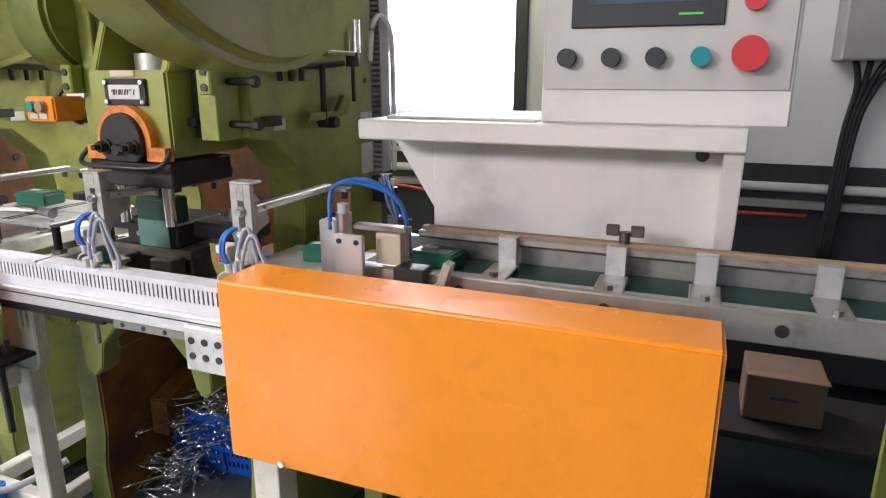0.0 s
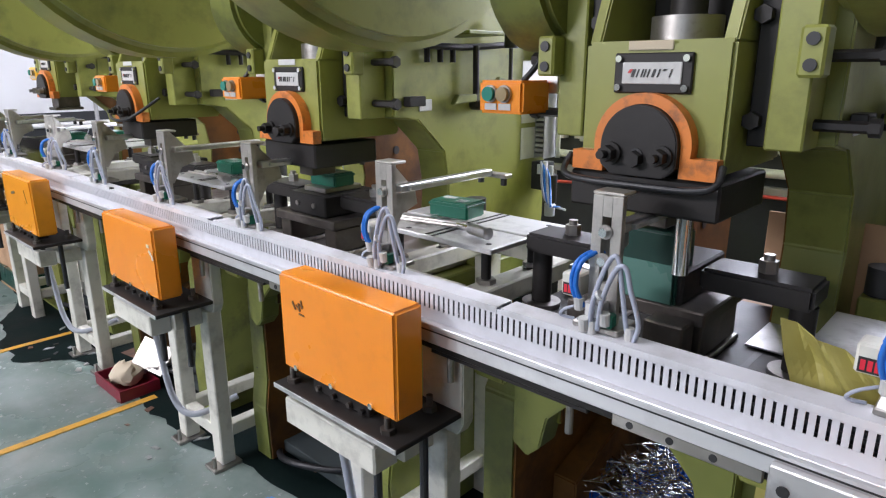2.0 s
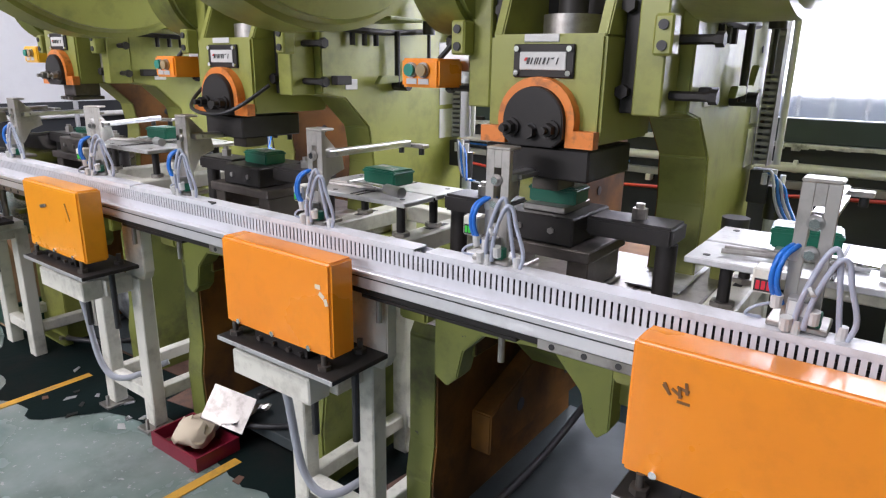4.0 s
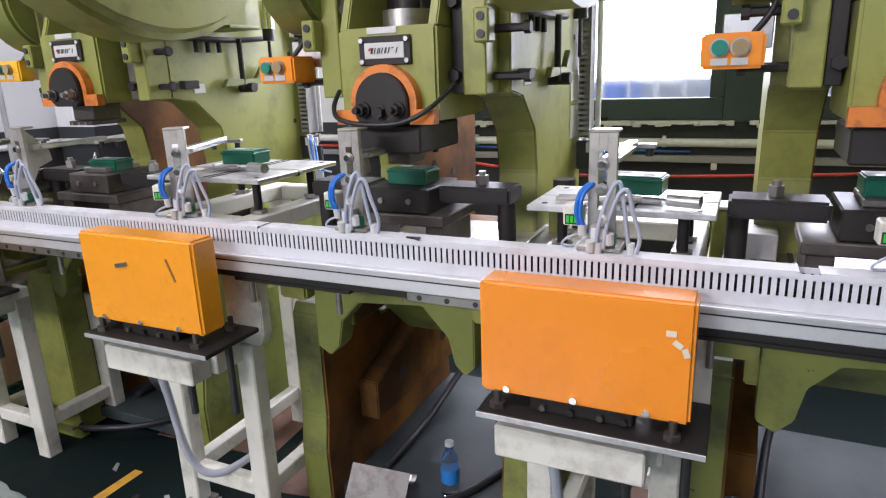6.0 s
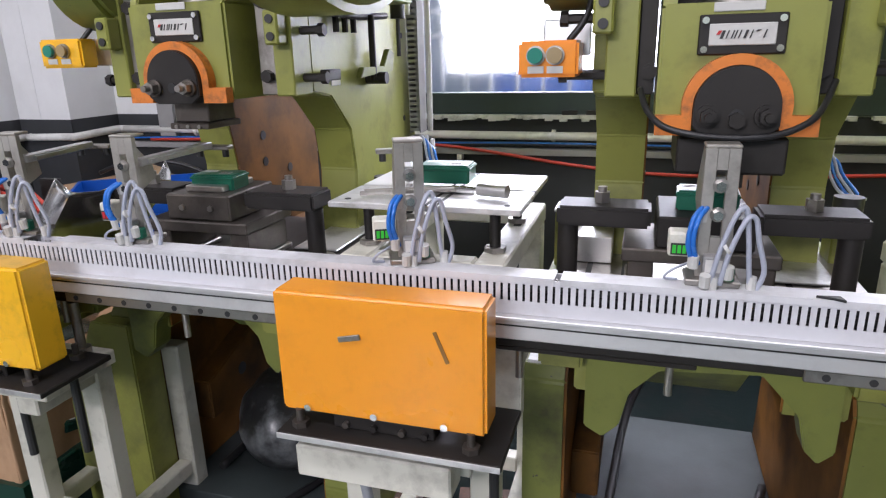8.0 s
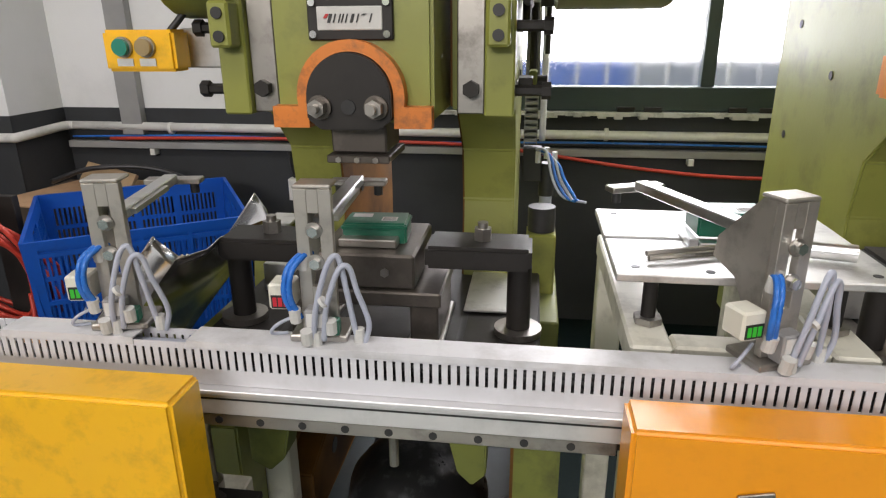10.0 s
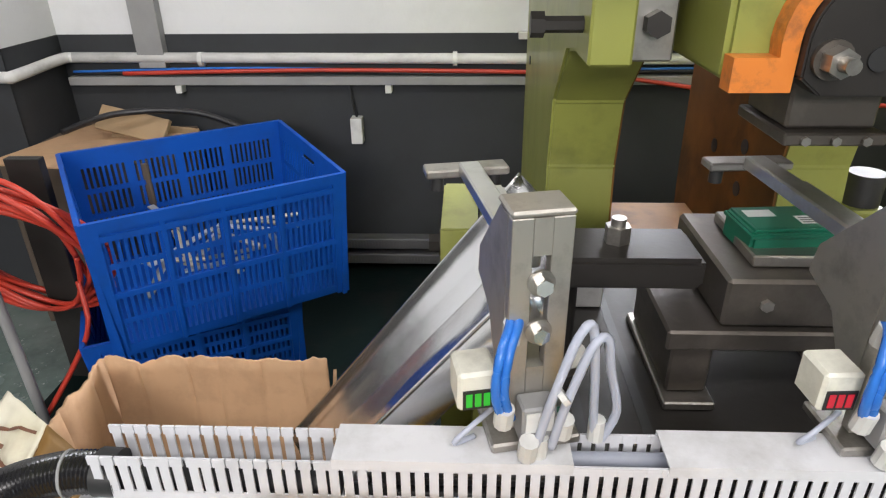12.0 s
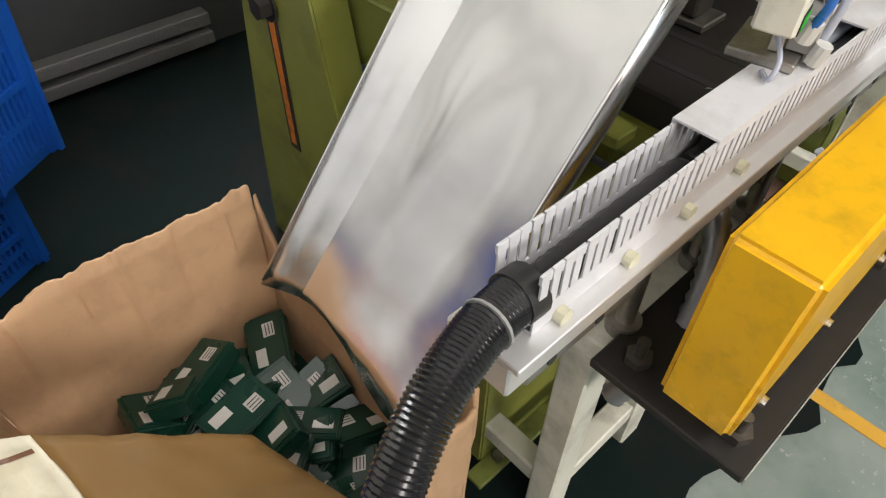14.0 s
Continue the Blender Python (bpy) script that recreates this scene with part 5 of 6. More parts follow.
    part("sensor_lead", tube(B(), [(-0.035, 0.0, 0.03), (-0.06, -0.012, 0.02), (-0.07, -0.01, 0.006), (-0.05, 0.0, 0.002)], 0.0025), GREYT, g)
    return g


gripper(-0.54, 12, 0.24)
gripper(-0.24, 4, 0.26, LAMPR)
for x, turn, l in ((0.36, 24, LAMPG), (0.86, 0, LAMPG), (1.39, 0, LAMPG), (1.88, 0, LAMPG), (2.4, 0, LAMPR), (2.9, 0, LAMPR), (3.31, 0, LAMPR)):
    gripper(x, turn, 0.3, l)

# ---- end of the line: chute, carton, crates ----
ch = thing("chute", (0, 0, 0), "bent shiny sheet-metal chute sloping down into the carton", "chute")
RUN, UP = Vector((0.64, 0, 0.768)), Vector((-0.768, 0, 0.64))
LO = Vector((-0.925, 0.0, 0.446))
bm = B()
n = 30
rows = []
SECTION = ((0.0, 0.052), (0.006, 0.006), (0.05, 0.0), (0.2, -0.004), (0.36, -0.006), (0.52, -0.004), (0.66, 0.0), (0.78, 0.003), (0.86, 0.008), (0.93, 0.03), (1.0, 0.066))
for i in range(n + 1):
    t = i / n
    y0, y1 = 0.139 - 0.006 * t, 0.505 - 0.03 * t
    row = []
    for k, (f, lift) in enumerate(SECTION):
        run = 0.665 * t
        y = y0 + (y1 - y0) * f
        if t > 0.86 and k in (4, 5, 6, 7):
            lift += 0.11 * (t - 0.86)
        if k >= 8:
            lift *= 0.75 + 0.45 * t
        crease = 0.017 * math.exp(-((t - 0.52 - 0.35 * (f - 0.5)) / 0.2) ** 2 - ((f - 0.5) / 0.09) ** 2)
        crease -= 0.02 * math.exp(-((t - 0.32) / 0.17) ** 2 - ((f - 0.34) / 0.16) ** 2)
        crease += 0.012 * math.exp(-((t - 0.83) / 0.05) ** 2 - ((f - 0.8) / 0.12) ** 2)
        wob = 0.007 * noise.noise((t * 4.5, f * 3, 1.3)) + 0.003 * noise.noise((t * 11, f * 7, 4.1))
        tilt = -0.05 * f
        if k in (2, 3, 4, 5, 6) and t < 0.14:
            wob += 0.10 * (0.14 - t) * (1 - f)
        if i == 0:
            run -= 0.012 * math.sin(7 * f)
        row.append(bm.verts.new(LO + Vector((0, y, 0)) + RUN * run + UP * (lift + crease * (0.05 < f < 0.9) + wob * (0.25 if k in (0, 1, 8, 9, 10) else 1.0) + tilt)))
    rows.append(row)
for a, b in zip(rows, rows[1:]):
    for k in range(len(a) - 1):
        bm.faces.new((a[k], a[k + 1], b[k + 1], b[k])).smooth = True
for a, b in zip(rows, rows[1:]):
    for k in (1, 8):
        bm.edges.get((a[k], b[k])).smooth = False
tr = part("trough", bm, SHEET, ch)
sol = tr.modifiers.new("thickness", "SOLIDIFY")
sol.thickness = 0.0018
hem = [LO + RUN * (0.665 * t) + Vector((0, 0.1385 - 0.006 * t, 0)) + UP * 0.052 for t in (0.0, 0.25, 0.5, 0.75, 1.0)]
part("folded_hem", tube(B(), hem, 0.0026, 4, 6), CHROME, ch, "bright folded edge")
hem = [LO + RUN * (0.665 * t) + Vector((0, 0.505 - 0.03 * t, 0)) + UP * (0.066 * (0.75 + 0.45 * t) - 0.05) for t in (0.0, 0.25, 0.5, 0.75, 1.0)]
part("folded_hem", tube(B(), hem, 0.0024, 4, 6), CHROME, ch, "bright folded edge")
for t in (0.42, 0.7):
    p = LO + RUN * (0.665 * t) - UP * 0.075
    part("bearer", bx(B(), (p.x - 0.02, 0.15, p.z - 0.03), (p.x + 0.02, 0.47, p.z - 0.012), 0.002, 1), GREEN, ch)
part("stay", bx(B(), (-0.688, 0.3, 0.0), (-0.66, 0.33, 0.56), 0.002), GREEN, ch)
leg = thing("chute_support", (-0.6, 0.1, 0), "green bent steel support beside the press", "bracket")
part("inclined_plate", poly(B(), [(-0.12, 0.0), (-0.12, 0.35), (0.0, 0.6), (0.12, 0.6), (0.12, 0.0)], 1, 0.1, 0.2, 0.004), GREEN, leg)
box_part("floor_flange", (-0.16, 0.06, 0.0), (0.16, 0.0995, 0.012), GREENB, leg)
part("side_rib", poly(B(), [(0.2005, 0.0), (0.2005, 0.45), (0.33, 0.0)], 0, -0.03, -0.018), GREENB, leg)
for x in (-0.09, 0.09):
    bolt(leg, (x, 0.08, 0.0125), (x, 0.08, 0.026), 0.012, STEEL)

carton = thing("carton", (-1.07, 0.36, 0), "open brown cardboard carton with torn upright flaps", "carton")
CW, CD, CH = 0.24, 0.27, 0.53
bm = B()
bx(bm, (-CW, -CD, 0.0), (CW, CD, 0.006))
part("bottom", bm, KRAFT, carton)


def board(name, a, b, z0, z1, lean, material, label="", jag=0.012, sag=0.0):
    """A sheet of board from a to b (x,y), its top edge worn and leaning by lean (x,y)."""
    bm = B()
    m, r = 96, 18
    a, b, lean = Vector((*a, 0)), Vector((*b, 0)), Vector((*lean, 0))
    grid = []
    for j in range(r + 1):
        row = []
        for i in range(m + 1):
            t = i / m
            f = j / r
            p = a.lerp(b, t) + lean * max(0, f - 0.45) * 1.8
            zz = z0 + (z1 - z0 - sag * min(1, 3.2 * math.sin(math.pi * t)) * (t < 0.96)) * f
            if j == r:
                zz += jag * noise.noise((t * 9, z1 * 7, a.x * 5)) + 0.4 * jag * noise.noise((t * 40, 3, a.y))
            side = (b - a).normalized().cross(Vector((0, 0, 1)))
            p = p + side * 0.008 * noise.noise((t * 3, f * 3, a.x * 3 + a.y))
            p = p + side * (0.0035 * abs(noise.noise((t * 15, f * 0.8, a.x * 7))) + 0.004 * math.exp(-((f - 0.72) / 0.03) ** 2))
            for c, w, deep in ((0.12, 0.012, 0.006), (0.33, 0.008, -0.005), (0.47, 0.006, 0.005), (0.66, 0.009, -0.004), (0.85, 0.007, 0.005)):
                p = p + side * deep * math.exp(-((t - c - 0.04 * f) / w) ** 2) * min(1, max(0, f * 3 - 1.6))
            row.append(bm.verts.new((p.x, p.y, zz)))
        grid.append(row)
    for r0, r1 in zip(grid, grid[1:]):
        for i in range(m):
            bm.faces.new((r0[i], r0[i + 1], r1[i + 1], r1[i]))
    ob = part(name, bm, material, carton, label, smooth=True)
    sd = ob.modifiers.new("thickness", "SOLIDIFY")
    sd.thickness, sd.offset = 0.006, 0
    return ob


board("back_wall", (-CW, CD - 0.02), (CW - 0.04, CD - 0.016), 0.006, CH + 0.012, (0, -0.01), KRAFT)
board("right_wall", (CW - 0.038, CD - 0.016), (CW - 0.03, -CD + 0.02), 0.006, CH - 0.015, (0.012, 0), KRAFT, sag=0.15)
board("left_wall", (-CW, -CD + 0.02), (-CW, CD - 0.02), 0.006, CH, (-0.015, 0), KRAFT)
board("front_wall", (CW - 0.03, -CD + 0.02), (-CW, -CD + 0.02), 0.006, CH - 0.03, (0, -0.01), KRAFT)


def sheet(name, corners, material, label):
    """A stiff, slightly warped sheet between four corners."""
    bm = B()
    a, b, c, d = [Vector(p) - Vector((-1.07, 0.36, 0)) for p in corners]
    m = 14
    g = [[bm.verts.new(a.lerp(b, i / m).lerp(d.lerp(c, i / m), j / m) + Vector((0, 0, 1)) * 0.008 * noise.noise((i * 0.4, j * 0.4, a.x * 9))) for i in range(m + 1)] for j in range(m + 1)]
    for r0, r1 in zip(g, g[1:]):
        for i in range(m):
            bm.faces.new((r0[i], r0[i + 1], r1[i + 1], r1[i]))
    ob = part(name, bm, material, carton, label, smooth=True)
    sd = ob.modifiers.new("thickness", "SOLIDIFY")
    sd.thickness = 0.005


sheet("printed_flap", ((-1.378, 0.428, 0.6), (-1.26, 0.348, 0.6), (-1.232, 0.118, 0.555), (-1.372, 0.19, 0.55)), PALEB, "pale printed flap with faint brown bands")
sheet("taped_flap", ((-1.259, 0.347, 0.599), (-1.075, 0.285, 0.45), (-1.03, 0.118, 0.45), (-1.231, 0.117, 0.554)), TAPED, "flap covered in glossy packing tape")
BROWN_INK = mat("brown_print_ink", (0.14, 0.06, 0.03), 0.5)
FLAP = [Vector(p) - Vector((-1.07, 0.36, 0)) for p in ((-1.378, 0.428, 0.6), (-1.26, 0.348, 0.6), (-1.232, 0.118, 0.555), (-1.372, 0.19, 0.55))]


def flap_point(u, v):
    a, b, c, d = FLAP
    w = Vector((0, 0, 1)) * 0.008 * noise.noise((u * 14 * 0.4, v * 14 * 0.4, a.x * 9))
    return a.lerp(b, u).lerp(d.lerp(c, u), v) + w + Vector((0, 0, 0.0065))


for u0, v0, u1, v1, wide in ((0.02, 0.26, 0.95, 0.14, 0.02), (0.05, 0.5, 0.55, 0.36, 0.024), (0.5, 0.36, 0.95, 0.46, 0.018), (0.1, 0.6, 0.5, 0.57, 0.012), (0.62, 0.66, 0.92, 0.62, 0.02)):
    bm = B()
    rows = []
    for i in range(11):
        f = i / 10
        u, v = u0 + (u1 - u0) * f, v0 + (v1 - v0) * f + 0.03 * math.sin(f * 5)
        w = wide * (0.6 + 0.7 * abs(noise.noise((f * 4, u0 * 9, 1))))
        rows.append((bm.verts.new(flap_point(u, v - w)), bm.verts.new(flap_point(u, v + w))))
    for (a, b), (c, d) in zip(rows, rows[1:]):
        bm.faces.new((a, b, d, c))
    part("printed_stroke", bm, BROWN_INK, carton, "brown printed stroke")
# plain block under the heap, the carton's dimness put into its green
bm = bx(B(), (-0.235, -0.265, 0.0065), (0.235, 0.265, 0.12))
part("filling", bm, BATT_DIM, carton, "plain block under the cases, green darkened for low light")
random.seed(7)
for k in range(58):
    x, y = random.uniform(-0.17, 0.17), random.uniform(-0.2, 0.2)
    lay = k // 24
    z = 0.13 + 0.035 * lay + 0.03 * random.random() + 0.05 * math.exp(-((x - 0.02) ** 2 + (y - 0.1) ** 2) / 0.02)
    battery((-1.07 + x, 0.36 + y, z), random.uniform(0, 180), random.uniform(-28, 28), random.uniform(-28, 28), BATT_DIM, "green battery case in the carton, darkened for low light")


def crate_wall(c, s, ax, L, W, H, mt):
    """One moulded wall in a single skin: rows of upright slots between ribs, a lipped rim and, at the ends, a hand hole."""
    length, half = (L, W / 2) if ax == 0 else (W, L / 2)
    e = length / 2
    bays = 4 if ax == 0 else 3
    us, kinds = [-e, -e + 0.04], ["rib"]
    for q in range(bays):
        a = -e + 0.04 + (length - 0.08) * q / bays
        b = -e + 0.04 + (length - 0.08) * (q + 1) / bays - (0.012 if q < bays - 1 else 0)
        m = max(3, int((b - a) / 0.0165))
        step = (b - a) / (2 * m + 1)
        for j in range(2 * m + 1):
            us.append(a + step * (j + 1))
            kinds.append("slot" if j % 2 else "bar")
        if q < bays - 1:
            us.append(b + 0.012)
            kinds.append("rib")
    us.append(e)
    kinds.append("rib")
    zs, bands = [0.0, 0.028], ["band"]
    for q in range(4):
        a, b = 0.028 + (H - 0.07) * q / 4, 0.028 + (H - 0.07) * (q + 1) / 4
        zs += [b - 0.016, b]
        bands += ["slots", "ridge" if q % 2 else "band"]
    zs += [H - 0.03, H]
    bands += ["band", "rim"]
    bm = bmesh.new()
    grid = []
    for z in zs:
        d = s * (half - 0.02 * (1 - z / H))
        grid.append([bm.verts.new((u, d, z) if ax == 0 else (d, u, z)) for u in us])
    hole = ax == 1
    proud = []
    for j, band in enumerate(bands):
        for i, kind in enumerate(kinds):
            mid = (us[i] + us[i + 1]) / 2
            if band == "slots" and kind == "slot":
                continue
            if hole and j == len(bands) - 3 and abs(mid) < 0.06:
                continue
            f = bm.faces.new((grid[j][i], grid[j][i + 1], grid[j + 1][i + 1], grid[j + 1][i]))
            if band in ("rim", "ridge") or kind == "rib":
                proud.append(f)
    bmesh.ops.recalc_face_normals(bm, faces=bm.faces)
    out = Vector((0, s, 0)) if ax == 0 else Vector((s, 0, 0))
    if sum(f.normal.dot(out) for f in bm.faces) < 0:
        bmesh.ops.reverse_faces(bm, faces=bm.faces[:])
    got = bmesh.ops.extrude_face_region(bm, geom=bm.faces[:], use_keep_orig=True)["geom"]
    bmesh.ops.translate(bm, vec=-out * 0.006, verts=[g for g in got if isinstance(g, bmesh.types.BMVert)])
    got = bmesh.ops.extrude_face_region(bm, geom=[f for f in proud if f.is_valid])["geom"]
    bmesh.ops.translate(bm, vec=out * 0.007, verts=[g for g in got if isinstance(g, bmesh.types.BMVert)])
    part("side_wall", bm, mt, c)


def crate(place, rz, L, W, H, label, rx=0, mt=None):
    """An open blue crate with pierced walls."""
    c = thing("plastic_crate", place, label, "crate", "plastic crates", rz)
    c.matrix_world = pose(*place, rx, 0, rz)
    floor_ = B()
    bx(floor_, (-L / 2 + 0.02, -W / 2 + 0.02, 0), (L / 2 - 0.02, W / 2 - 0.02, 0.006))
    mt = mt or BLUEP
    part("base", floor_, mt, c)
    for s in (-1, 1):
        for ax in (0, 1):
            crate_wall(c, s, ax, L, W, H, mt)
    return c


crate((-1.42, 1.41, 0.262), 34, 0.7, 0.56, 0.415, "blue pierced plastic crate with scrap pieces inside", 3)
crate((-1.52, 1.4, 0.0), 28, 0.62, 0.5, 0.252, "blue pierced plastic crate under another crate")
random.seed(11)
for k in range(16):
    t = thing("scrap_offcut", (-1.42 + random.uniform(-0.17, 0.17), 1.41 + random.uniform(-0.14, 0.14), 0.30 + 0.012 * k), "grey offcut strip lying in the crate", "offcut", "offcuts", random.uniform(0, 180))
    part("strip", bx(B(), (-0.11, -0.012, 0), (0.11, 0.012, 0.006), 0.001, 1, pose(0, 0, 0, 0, random.uniform(-14, 14), 0)), (CLOTH, PLATE, PIPEG)[k % 3], t)
for x, y, z, rz, L in ((-1.75, 1.85, 0.62, 8, 0.3), (-1.8, 1.8, 0.68, -14, 0.28), (-1.95, 1.7, 0.55, 40, 0.25)):
    t = thing("wood_offcut", (x, y, z), "rough pale wooden board leaning on scrap", "board", "boards", rz)
    part("board", bx(B(), (-L / 2, -0.045, -0.01), (L / 2, 0.045, 0.01), 0.002, 1, pose(0, 0, 0, 55, 8, 0)), WOOD, t)
pile = thing("scrap_box", (-1.95, 1.75, 0), "dark board box stacked with scrap against the wall", "box")
part("side", bx(B(), (-0.2, -0.2, 0), (0.3, 0.25, 0.62), 0.004), mat("dark_stained_board", (0.1, 0.075, 0.055), 0.8), pile)
part("loose_sheet", poly(B(), [(-0.22, -0.24), (0.1, -0.28), (0.32, 0.1), (-0.1, 0.26)], 2, 0.625, 0.63), KRAFT, pile)
pipe("black_hose", [(-2.0, 1.7, 0.68), (-1.8, 1.72, 0.74), (-1.55, 1.8, 0.72), (-1.35, 1.85, 0.6), (-1.25, 1.88, 0.4)], 0.011, BLKT, "black hose looped over the scrap boards", "hose", 8)
coil = thing("hose_coil", (-1.83, 1.1, 0), "coil of red air hose standing against the crate", "hose coil")
for k in range(9):
    r = 0.17 + 0.012 * (k % 5)
    yy = 0.016 * (k // 2)
    pts = [(r * math.cos(a) + 0.01 * math.sin(3 * a + k), yy + 0.02 * math.sin(a * 2 + k) - 0.1 * math.sin(a), 0.5 + r * 1.15 * math.sin(a) + 0.008 * math.cos(2 * a + k)) for a in np.linspace(0, 2 * math.pi, 15)]
    part("hose_loop", tube(B(), pts, 0.008, 4, 7), REDH, coil)
part("hose_tail", tube(B(), [(0.14, 0.02, 0.42), (0.16, -0.02, 0.3), (0.1, -0.04, 0.18), (0.0, -0.1, 0.02)], 0.008, 6, 7), REDH, coil)
box_part("hanger_stand", (-0.05, 0.13, 0), (0.05, 0.16, 0.74), DARK, coil)
pole = thing("broom_pole", (-1.84, 0.98, 0), "grey metal pole with a knobbed head leaning", "pole")
part("shaft", tube(B(), [(0.03, 0, 0), (0.01, 0, 0.7), (-0.02, 0.02, 1.3)], 0.014, 3, 10), PIPEG, pole)
part("knob", cy(B(), (-0.04, 0.02, 1.305), (0.0, 0.02, 1.335), 0.026, None, 14), DARK, pole, smooth=True)

# ---- things on and near the floor ----
tray = thing("scoop_tray", (0.72, 0.06, 0), "maroon plastic tray holding cloth and a metal sheet", "tray")
bm = B()
for a, b in (((-0.13, -0.08, 0), (0.13, 0.08, 0.004)), ((-0.13, -0.08, 0.0042), (0.13, -0.074, 0.05)), ((-0.13, 0.074, 0.0042), (0.13, 0.08, 0.05)), ((-0.13, -0.0738, 0.0042), (-0.124, 0.0738, 0.05)), ((0.124, -0.0738, 0.0042), (0.13, 0.0738, 0.05))):
    bx(bm, a, b)
part("tray_body", bm, MAROON, tray)
bm = B()
bmesh.ops.create_icosphere(bm, subdivisions=3, radius=0.07)
for v in bm.verts:
    v.co = Vector((v.co.x * 1.1, v.co.y * 0.8, v.co.z * 0.75 + 0.06)) + Vector((1, 1, 1)) * (0.022 * noise.noise(v.co * 22) + 0.012 * noise.noise(v.co * 55))
tagged(part("cloth", bm, CLOTH, tray, smooth=True), "crumpled cream cloth")
part("bent_sheet", bx(B(), (-0.08, -0.06, 0), (0.08, 0.06, 0.002), 0, 1, pose(0.07, 0.09, 0.13, 55, 12, 20)), STEEL, tray)


def metal_mat(place, rz, name, label, category, L, W, mt):
    t = thing(name, place, label, category, "", rz)
    part("sheet", bx(B(), (-L, -W, 0), (L, W, 0.004), 0.001), mt, t)


metal_mat((0.62, 0.42, 0.0), 10, "floor_plate", "rusty steel plate lying under the press", "plate", 0.3, 0.2, RUST)
metal_mat((1.6, 0.45, 0.0), -6, "floor_plate", "rusty steel plate lying under the press", "plate", 0.22, 0.2, RUST)
metal_mat((0.02, 0.5, 0.0), 4, "floor_plate", "rusty steel plate lying under the press", "plate", 0.24, 0.2, RUST)
fo = thing("foil_sheet", (0.72, 0.2, 0.0), "crumpled shiny foil sheet on the floor", "sheet")
bm = B()
bmesh.ops.create_grid(bm, x_segments=16, y_segments=12, size=0.5)
for v in bm.verts:
    v.co = Vector((v.co.x * 0.24, v.co.y * 0.18, 0.05 + v.co.x * 0.1 + 0.03 * noise.noise(v.co * 5)))
part("sheet", bm, ALU, fo)
bt = thing("water_bottle", (0.94, 0.3, 0.0605), "clear plastic water bottle with a blue label", "bottle")
prof = [(0.024, 0.0), (0.026, 0.008), (0.025, 0.05), (0.026, 0.09), (0.024, 0.115), (0.012, 0.143), (0.0105, 0.155)]
bm = B()
rings = [[bm.verts.new((r * math.cos(2 * math.pi * s / 20), r * math.sin(2 * math.pi * s / 20), z)) for s in range(20)] for r, z in prof]
for a, b in zip(rings, rings[1:]):
    for s in range(20):
        bm.faces.new((a[s], a[(s + 1) % 20], b[(s + 1) % 20], b[s])).smooth = True
bm.faces.new(rings[0][::-1])
part("bottle_body", bm, GLASS, bt)
cyl_part("label_band", (0, 0, 0.045), (0, 0, 0.088), 0.0268, mat("blue_label_film", (0.03, 0.2, 0.55), 0.3), bt, seg=24)
cyl_part("cap", (0, 0, 0.1555), (0, 0, 0.168), 0.0125, PAPER, bt, seg=18)


def swarf(place, n, spread, height, seed):
    random.seed(seed)
    t = thing("swarf_heap", place, "tangled heap of shiny steel swarf and strips", "swarf")
    bm = B()
    for k in range(n):
        a = Vector((random.gauss(0, spread), random.gauss(0, spread), height * random.random()))
        pts = [a + Vector((random.uniform(-1, 1), random.uniform(-1, 1), random.uniform(-0.3, 0.5))) * 0.028 * (j + 1) for j in range(3)]
        for p in pts:
            p.z = max(0.004, p.z)
        tube(bm, pts, 0.0018, 3, 4)
    tagged(part("swarf_tangle", bm, CHROME, t), kind="stuff")
    return t


crate((2.82, 0.62, 0.06), 3, 0.5, 0.4, 0.22, "blue pierced plastic crate under the press, full of swarf")
swarf((2.8, 0.55, 0.2), 340, 0.1, 0.13, 3)
swarf((2.72, 0.36, 0.062), 90, 0.05, 0.08, 5)
crate((2.22, -0.15, 0.0), 14, 0.38, 0.28, 0.17, "bright blue pierced plastic crate on the floor with tubes", 0, mat("bright_blue_plastic", (0.03, 0.22, 0.62), 0.35, alt=(0.025, 0.18, 0.52)))
for k in range(5):
    tagged(part("loose_tube", tube(B(), [(2.12 + 0.03 * k, -0.19, 0.1), (2.13 + 0.03 * k, -0.14 + 0.02 * k, 0.24 - 0.012 * k), (2.22 + 0.02 * k, -0.1, 0.23), (2.3, -0.16 - 0.01 * k, 0.16), (2.25, -0.19, 0.1)], 0.0045, 7, 6), PIPEW), "loop of white tube lying on the crate", "tube")
for i in range(3):
    c = PRESS_X[i]
    tagged(part("floor_cable", tube(B(), [(c - 0.42, 0.5, 0.012), (c - 0.3, 0.24, 0.012), (c - 0.1, 0.16, 0.07), (c + 0.1, 0.3, 0.072), (c + 0.24, 0.7, 0.07)], 0.011, 8, 8), BLKT), "black cable lying under the press", "cable")

sack = thing("rubbish_sack", (-0.2, 0.52, 0.0605), "black plastic sack with grey dust under the end press", "sack")
bm = B()
bmesh.ops.create_icosphere(bm, subdivisions=4, radius=1.0)
for v in bm.verts:
    n0 = v.co.copy()
    crumple = 0.05 * noise.noise(n0 * 3.1) + 0.03 * abs(noise.noise(n0 * 7.0))
    v.co = Vector((n0.x * 0.17, n0.y * 0.2, max(0.0, 0.15 + n0.z * 0.15))) * (1 + crumple)
part("sack_body", bm, mat("black_sack_film", (0.018, 0.019, 0.02), 0.3, alt=(0.012, 0.012, 0.013), dirt=(0.3, 0.32, 0.33), dirt_amount=0.55, dirt_scale=9.0, bump=0.3, fine=26.0), sack, smooth=True)
